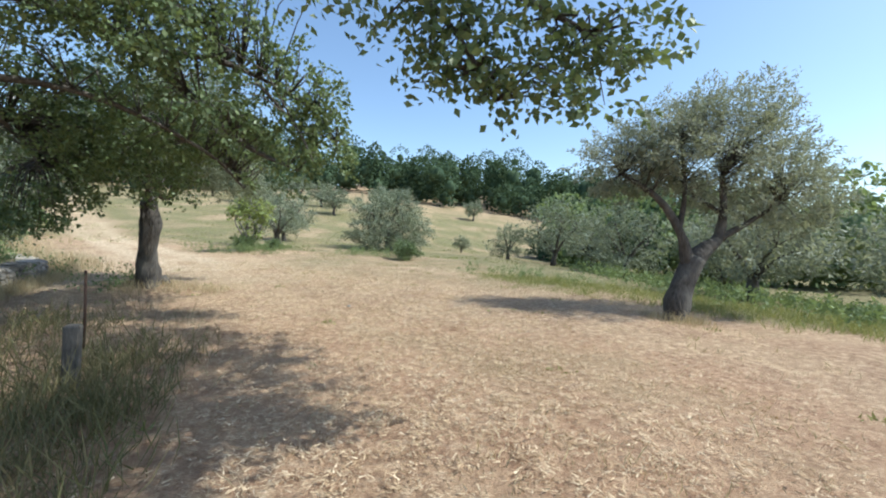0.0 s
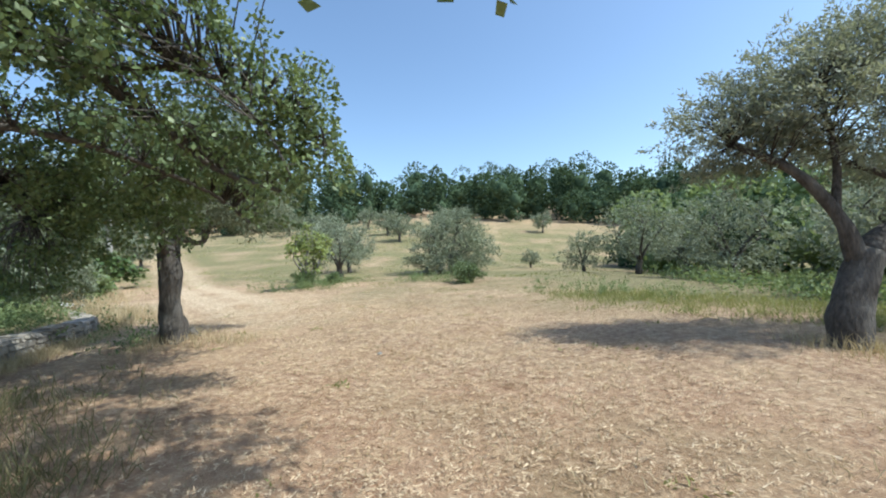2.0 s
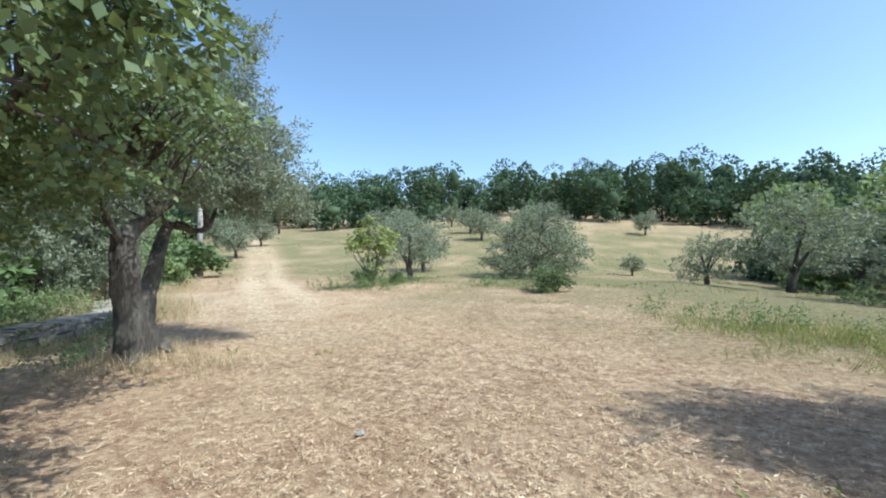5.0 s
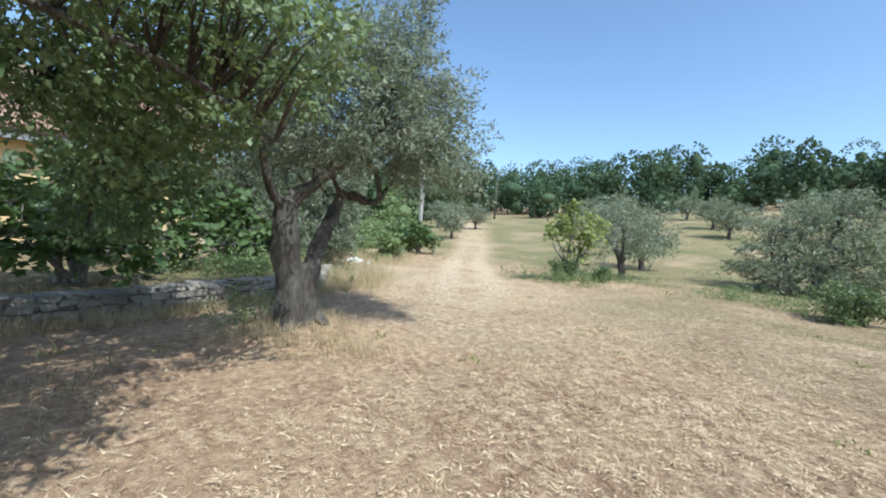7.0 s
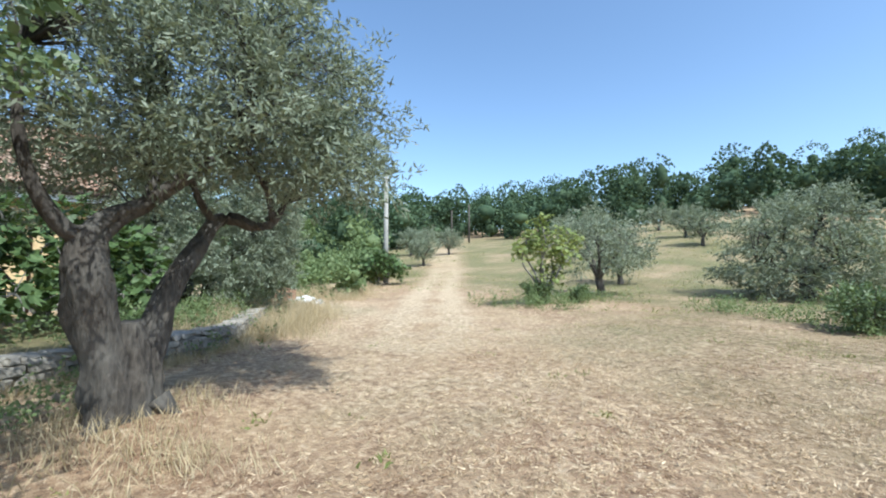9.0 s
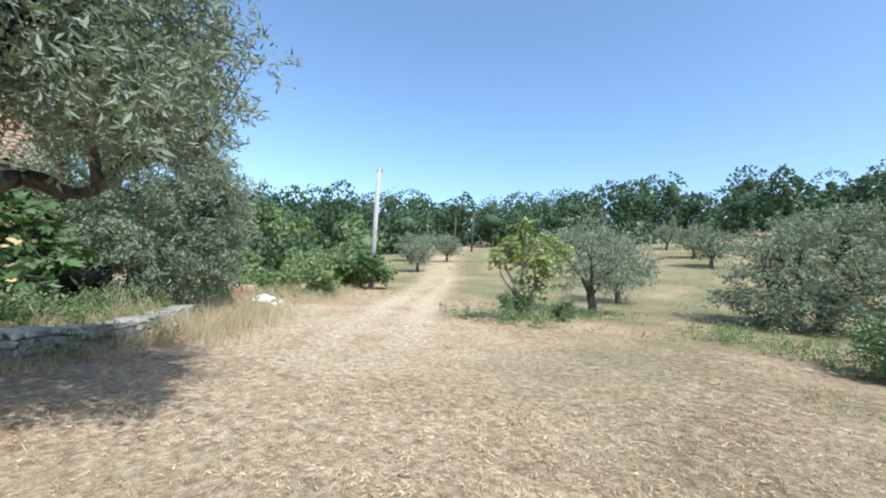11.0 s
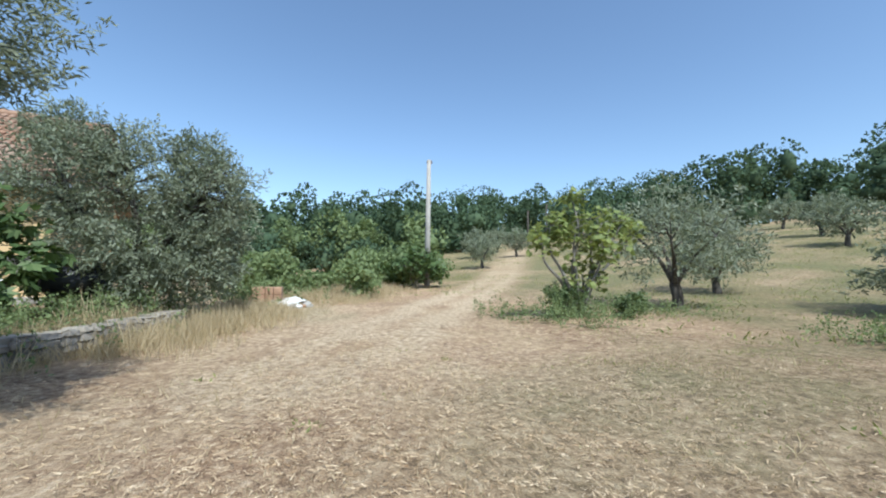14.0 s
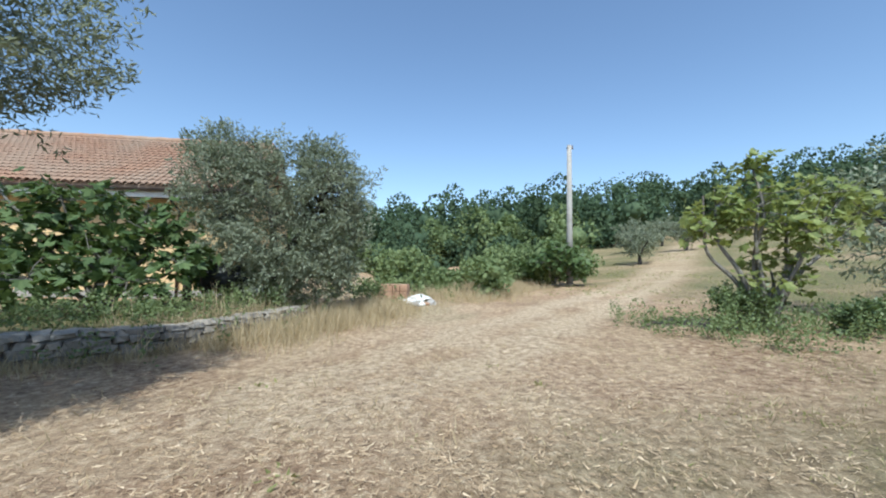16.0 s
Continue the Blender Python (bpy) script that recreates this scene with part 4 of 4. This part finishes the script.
# ---- house ----
def house():
    ob = new("house")
    ob.location = (-17.6, 8.0, 0)
    # eave runs along y at x = 0; the wall stands 0.7 m behind it
    y0, y1, ez, rz, back = -11.0, 1.6, 3.82, 6.75, 5.2
    wx = -0.75
    wall = Shape()
    opening = [(-6.4, -5.4, 1.0, 2.3), (-2.9, -1.7, 1.0, 2.3)]
    ys = [y0 + 0.5] + [v for o in opening for v in o[:2]] + [y1 - 0.5]
    for k in range(0, len(ys), 2):
        wall.box((wx - 0.3, ys[k], 0.55), (wx, ys[k + 1], ez))
    for a, b, lo, hi in opening:
        wall.box((wx - 0.3, a, 0.55), (wx, b, lo))
        wall.box((wx - 0.3, a, hi), (wx, b, ez))
    far = wx - 2 * (back - 0.75)
    wall.box((far, y0 + 0.5, 0.55), (far + 0.3, y1 - 0.5, ez))
    for y in (y0 + 0.5, y1 - 0.8):
        wall.box((far + 0.3, y, 0.55), (wx - 0.3, y + 0.3, ez))
    part(ob, "wall", wall.mesh("wall", PLASTER), "yellow plastered wall")
    part(ob, "plinth", Shape().box((far - 0.06, y0 + 0.44, -0.5), (wx + 0.06, y1 - 0.44, 0.56), None, 0.02).mesh("plinth", CONCRETE), "grey concrete plinth")
    for a, b, lo, hi in opening:
        w = part(ob, "window", Shape().box((wx - 0.2, a, lo), (wx - 0.17, b, hi)).mesh("pane", GLASS))
        fr = Shape()
        for u, v in ((a, a + 0.07), (b - 0.07, b), ((a + b) / 2 - 0.04, (a + b) / 2 + 0.04)):
            fr.box((wx - 0.17, u, lo), (wx - 0.11, v, hi), None, 0.008)
        fr.box((wx - 0.16, a + 0.07, lo), (wx - 0.12, b - 0.07, lo + 0.08)).box((wx - 0.16, a + 0.07, hi - 0.08), (wx - 0.12, b - 0.07, hi))
        part(w, "frame", fr.mesh("frame", DARK))
        part(w, "sill", Shape().box((wx - 0.1, a - 0.1, lo - 0.06), (wx + 0.08, b + 0.1, lo - 0.004), None, 0.01).mesh("sill", WHITE))
    pitch = math.atan2(rz - ez, back)
    for sign in (1, -1):
        side = Matrix.Translation((0 if sign > 0 else -2 * back, 0, 0)) @ Matrix.Diagonal((sign, 1, 1, 1))
        slab = Shape()
        slab.v += [side @ Vector(q) for q in ((0, y0, ez), (0, y1, ez), (-back, y1, rz), (-back, y0, rz), (0, y0, ez + 0.16), (0, y1, ez + 0.16), (-back, y1, rz + 0.16), (-back, y0, rz + 0.16))]
        slab.f += [(0, 3, 2, 1), (4, 5, 6, 7), (0, 1, 5, 4), (1, 2, 6, 5), (2, 3, 7, 6), (3, 0, 4, 7)]
        part(ob, "roof", slab.mesh("roof", TILE))
        tiles = Shape()
        run, gap = math.hypot(back, rz - ez), 0.36
        rows = int(run / gap)
        cols = int((y1 - y0) / 0.21)
        r = np.random.default_rng(91)
        for i in range(rows):
            for j in range(cols):
                yc = y0 + 0.1 + j * 0.21 + r.normal(0, 0.006)
                s0 = i * gap - 0.08 + r.normal(0, 0.012)
                base = len(tiles.v)
                for s, rad, lift in ((s0, 0.102, 0.052), (s0 + gap + 0.07, 0.084, 0.028)):
                    for k in range(6):
                        w = math.pi * k / 5
                        u, h = -math.cos(w) * rad, math.sin(w) * rad * 0.85 + lift
                        x = -s * math.cos(pitch) + h * math.sin(pitch)
                        z = ez + 0.15 + s * math.sin(pitch) + h * math.cos(pitch)
                        tiles.v.append(side @ Vector((x, yc + u, z)))
                tiles.f += [(base + k, base + k + 1, base + 7 + k, base + 6 + k) for k in range(5)]
        part(ob, "roof_tiles", tiles.mesh("roof_tiles", TILE), "weathered terracotta barrel tiles")["kind"] = "stuff"
    ridge = Shape()
    ridge.tube([(-back, y0 + k * 0.4, rz + 0.2 + 0.02 * (k % 2)) for k in range(int((y1 - y0) / 0.4) + 1)], [0.14] * (int((y1 - y0) / 0.4) + 1), 10)
    part(ob, "ridge", ridge.mesh("ridge", TILE, True))
    part(ob, "fascia", Shape().box((-0.10, y0, ez - 0.22), (-0.04, y1, ez - 0.004), None, 0.008).mesh("fascia", WHITE), "white painted fascia board")
    part(ob, "soffit", Shape().box((wx + 0.004, y0, ez - 0.16), (-0.104, y1, ez - 0.1)).mesh("soffit", DARK))
    gut = Shape()
    n = 7
    for y in (y0, y1):
        for rad in (0.085, 0.075):
            gut.v += [Vector((0.055 + math.cos(math.pi * k / (n - 1)) * rad, y, ez + 0.05 - math.sin(math.pi * k / (n - 1)) * rad)) for k in range(n)]
    for k in range(n - 1):
        gut.f += [(k, k + 1, 2 * n + k + 1, 2 * n + k), (n + k + 1, n + k, 3 * n + k, 3 * n + k + 1)]
    gut.f += [(0, 2 * n, 3 * n, n), (n - 1, 2 * n - 1, 4 * n - 1, 3 * n - 1)]
    part(ob, "gutter", gut.mesh("gutter", GUTTER), "dark brown metal gutter")
    part(ob, "downpipe", Shape().tube([(0.05, -0.4, ez), (-0.05, -0.4, ez - 0.3), (wx + 0.08, -0.4, ez - 0.6), (wx + 0.08, -0.4, 0)], [0.045] * 4, 10).mesh("downpipe", GUTTER, True))
    for y in (y0 + 0.5, y1 - 0.8):
        gable, b = Shape(), 0
        gable.v += [Vector(q) for yy in (y, y + 0.3) for q in ((wx, yy, ez), (far, yy, ez), (-back, yy, rz - 0.35))]
        gable.f += [(b, b + 1, b + 2), (b + 5, b + 4, b + 3), (b, b + 3, b + 4, b + 1), (b + 1, b + 4, b + 5, b + 2), (b + 2, b + 5, b + 3, b)]
        part(ob, "gable", gable.mesh("gable", PLASTER))
    tagged(ob, "yellow plastered house with a terracotta tile roof", "house")


house()


# ---- pole ----
def utility_pole(x, y, tall, label, mat=CONCRETE):
    ob = new("utility_pole")
    ob.location = at(x, y, 0.3)
    part(ob, "shaft", Shape().tube([(0, 0, 0), (0, 0, tall * 0.5), (0, 0, tall)], [0.2, 0.17, 0.135], 14).mesh("shaft", mat, True))
    part(ob, "bracket", Shape().box((-0.05, -0.16, tall - 0.22), (0.05, 0.24, tall - 0.14), None, 0.01).tube([(0, 0.2, tall - 0.14), (0, 0.2, tall + 0.02)], [0.03, 0.02], 8).mesh("bracket", RUST))
    return tagged(ob, label, "pole")


utility_pole(-26.4, 25.6, 8.75, "pale concrete utility pole with a small bracket on top")
utility_pole(-58.0, 67.0, 8.0, "far wooden pole beside the cart track", BARK)
utility_pole(-62.0, 66.0, 7.0, "far wooden pole beside the cart track", BARK)


# ---- small things on the ground ----
def stake():
    ob = new("stake", Shape().box((-0.055, -0.05, -0.15), (0.055, 0.05, 0.55), pose(0, 0, 0, 3, 2, 25), 0.012).mesh("stake", OAK_BARK))
    ob.location = at(-3.3, 3.52)
    tagged(ob, "short weathered wooden stake standing in long grass", "stake")
    rod = new("iron_rod", Shape().tube([(0, 0, -0.15), (0.01, 0, 0.4), (0, 0.01, 0.86)], [0.013] * 3, 8).mesh("iron_rod", RUST, True))
    rod.location = at(-4.04, 4.52)
    tagged(rod, "thin rusty iron rod stuck upright in the ground", "rod")


stake()


def lump(name, size, seed, mat, squash=0.7):
    bm = bmesh.new()
    bmesh.ops.create_icosphere(bm, subdivisions=2, radius=size)
    for v in bm.verts:
        v.co *= 1 + 0.35 * noise.noise(v.co / size * 1.4 + Vector((seed * 3.7, 0, 0)))
        v.co.z = max(v.co.z, -size * 0.5) * squash
    me = bpy.data.meshes.new(name)
    bm.to_mesh(me)
    bm.free()
    me.materials.append(mat)
    return me


def pale_stone():
    ob = new("stone", lump("pale_stone", 0.04, 9, CONCRETE, 0.6))
    ob.matrix_basis = pose(*at(-1.9, 7.98, -0.02), 0, 0, 40)
    tagged(ob, "single pale stone lying in the cut straw", "stone")


pale_stone()


def rubble():
    r = np.random.default_rng(95)
    for k in range(26):
        x, y = -17.9 + r.normal(0, 0.55), 15.7 + r.normal(0, 0.42)
        s = r.uniform(0.07, 0.2)
        ob = new("rubble_stone", lump("rubble_stone", s, k, (WHITE, CONCRETE, WHITE, BRICK)[k % 4]))
        ob.matrix_basis = pose(*at(x, y, -s * 0.3), 0, 0, r.uniform(0, 360))
        tagged(ob, "broken pale rubble lying in the dry grass", "rubble", "rubble heap")
    sheet = Shape()
    n = 9
    for i in range(n):
        for j in range(n):
            u, w = i / (n - 1) - 0.5, j / (n - 1) - 0.5
            sheet.v.append(Vector((u * 1.0, w * 0.7, 0.22 - 0.5 * (u * u + w * w) + 0.09 * noise.noise(Vector((u * 5, w * 5, 3))))))
    sheet.f = [(i * n + j, (i + 1) * n + j, (i + 1) * n + j + 1, i * n + j + 1) for i in range(n - 1) for j in range(n - 1)]
    ob = new("plastic_sheet", sheet.mesh("plastic_sheet", WHITE, True))
    mod = ob.modifiers.new("thickness", "SOLIDIFY")
    mod.thickness = 0.012
    ob.matrix_basis = pose(*at(-18.0, 15.8, -0.04), 0, 0, 30)
    tagged(ob, "crumpled whitish sheet over a rubble heap", "sheet")
    block = Shape()
    for i in range(4):
        for k in range(2):
            block.box((i * 0.27, 0, k * 0.26), (i * 0.27 + 0.25, 0.5, k * 0.26 + 0.25), None, 0.012)
    ob = new("brick_stack", block.mesh("brick_stack", BRICK))
    ob.matrix_basis = pose(*at(-18.0, 14.3, 0.02), 0, 0, 75)
    tagged(ob, "small stack of orange hollow bricks in tall grass", "bricks")
    ob = new("sand_heap", lump("sand_heap", 1.0, 5, SAND, 0.3))
    ob.matrix_basis = pose(*at(-24.0, 20.2, -0.1))
    tagged(ob, "low heap of pale sand beside the track", "sand heap")


rubble()


def tank_on_stand():
    ob = new("water_tank")
    ob.matrix_basis = pose(*at(-14.5, 10.5), 0, 0, 100)
    body = Shape().tube([(-0.55, 0, 0.78), (-0.53, 0, 0.78), (-0.46, 0, 0.78), (0, 0, 0.78), (0.46, 0, 0.78), (0.53, 0, 0.78), (0.55, 0, 0.78)], [0.12, 0.24, 0.29, 0.30, 0.29, 0.24, 0.12], 18)
    part(ob, "drum", body.mesh("drum", TARP, True))
    for x in (-0.38, 0.38):
        legs = Shape().box((x - 0.03, -0.2, 0.42), (x + 0.03, 0.2, 0.49))
        for y in (-0.22, 0.22):
            legs.box((x - 0.03, y - 0.034, -0.1), (x + 0.03, y + 0.034, 0.58), None, 0.005)
        part(ob, "trestle", legs.mesh("trestle", DARK))
    tagged(ob, "dark blue-black plastic water tank on a wooden stand", "tank")
    bench = new("garden_bench")
    bench.matrix_basis = pose(*at(-15.9, 9.6), 0, 0, 80)
    part(bench, "seat", Shape().box((-0.8, -0.2, 0.72), (0.8, 0.2, 0.78), None, 0.01).mesh("seat", WHITE))
    for x in (-0.68, 0.68):
        part(bench, "trestle", Shape().box((x - 0.04, -0.15, -0.05), (x + 0.04, 0.15, 0.72), None, 0.006).mesh("trestle", DARK))
    tagged(bench, "pale board resting on dark trestles behind the fig", "bench")


tank_on_stand()


# ---- low stone wall, piece by piece ----
def stone_wall():
    core = Shape()
    run = curve_points([(x, y, 0) for x, y in WALL_LINE], 6)
    for a, b in zip(run, run[1:]):
        d = b - a
        m = Matrix.Translation(((a[0] + b[0]) / 2, (a[1] + b[1]) / 2, float(land((a[0] + b[0]) / 2 + 0.5, (a[1] + b[1]) / 2 - 0.2)))) @ pose(0, 0, 0, 0, 0, math.degrees(math.atan2(d[1], d[0])))
        half = float(np.hypot(d[0], d[1])) / 2
        core.box((-half - 0.02, -0.13, -0.35), (half + 0.02, 0.17, 0.37), m)
    wall = tagged(new("stone_wall", core.mesh("stone_wall", MORTAR)), "low grey rubble stone wall edging the garden bed", "wall", kind="structure")
    r = np.random.default_rng(99)
    shapes = []
    for k in range(8):
        bm = bmesh.new()
        bmesh.ops.create_cube(bm, size=1.0)
        bmesh.ops.bevel(bm, geom=bm.edges[:], offset=0.14, segments=1, affect="EDGES")
        for v in bm.verts:
            v.co += Vector(r.normal(0, 0.065, 3))
        me = bpy.data.meshes.new("stone")
        bm.to_mesh(me)
        bm.free()
        me.materials.append(STONE)
        shapes.append(me)
    length = np.concatenate([[0], np.cumsum(np.linalg.norm(np.diff(run, axis=0), axis=1))])
    for level, (z, tall, deep, off) in enumerate(((0.02, 0.17, 0.2, -0.13), (0.16, 0.14, 0.2, -0.125), (0.28, 0.12, 0.2, -0.13), (0.385, 0.10, 0.42, 0.02))):
        s = r.uniform(0, 0.1)
        while s < length[-1] - 0.1:
            w = r.uniform(0.15, 0.36)
            c = s + w / 2
            p = [np.interp(c, length, run[:, k]) for k in (0, 1)]
            q = [np.interp(c + 0.1, length, run[:, k]) for k in (0, 1)]
            d = np.array((q[0] - p[0], q[1] - p[1]))
            d /= np.hypot(*d) + 1e-9
            side = np.array((-d[1], d[0])) * off
            ob = new("stone", shapes[r.integers(0, 8)])
            ob.parent = wall
            ob.matrix_basis = pose(p[0] + side[0], p[1] + side[1], float(land(p[0] + 0.5, p[1] - 0.2)) + z + r.normal(0, 0.012), r.normal(0, 2), r.normal(0, 3),
                                   math.degrees(math.atan2(d[1], d[0])) + r.normal(0, 3)) @ Matrix.Diagonal((w * 0.97, deep * r.uniform(0.9, 1.15), tall * r.uniform(0.85, 1.02), 1))
            s += w


stone_wall()
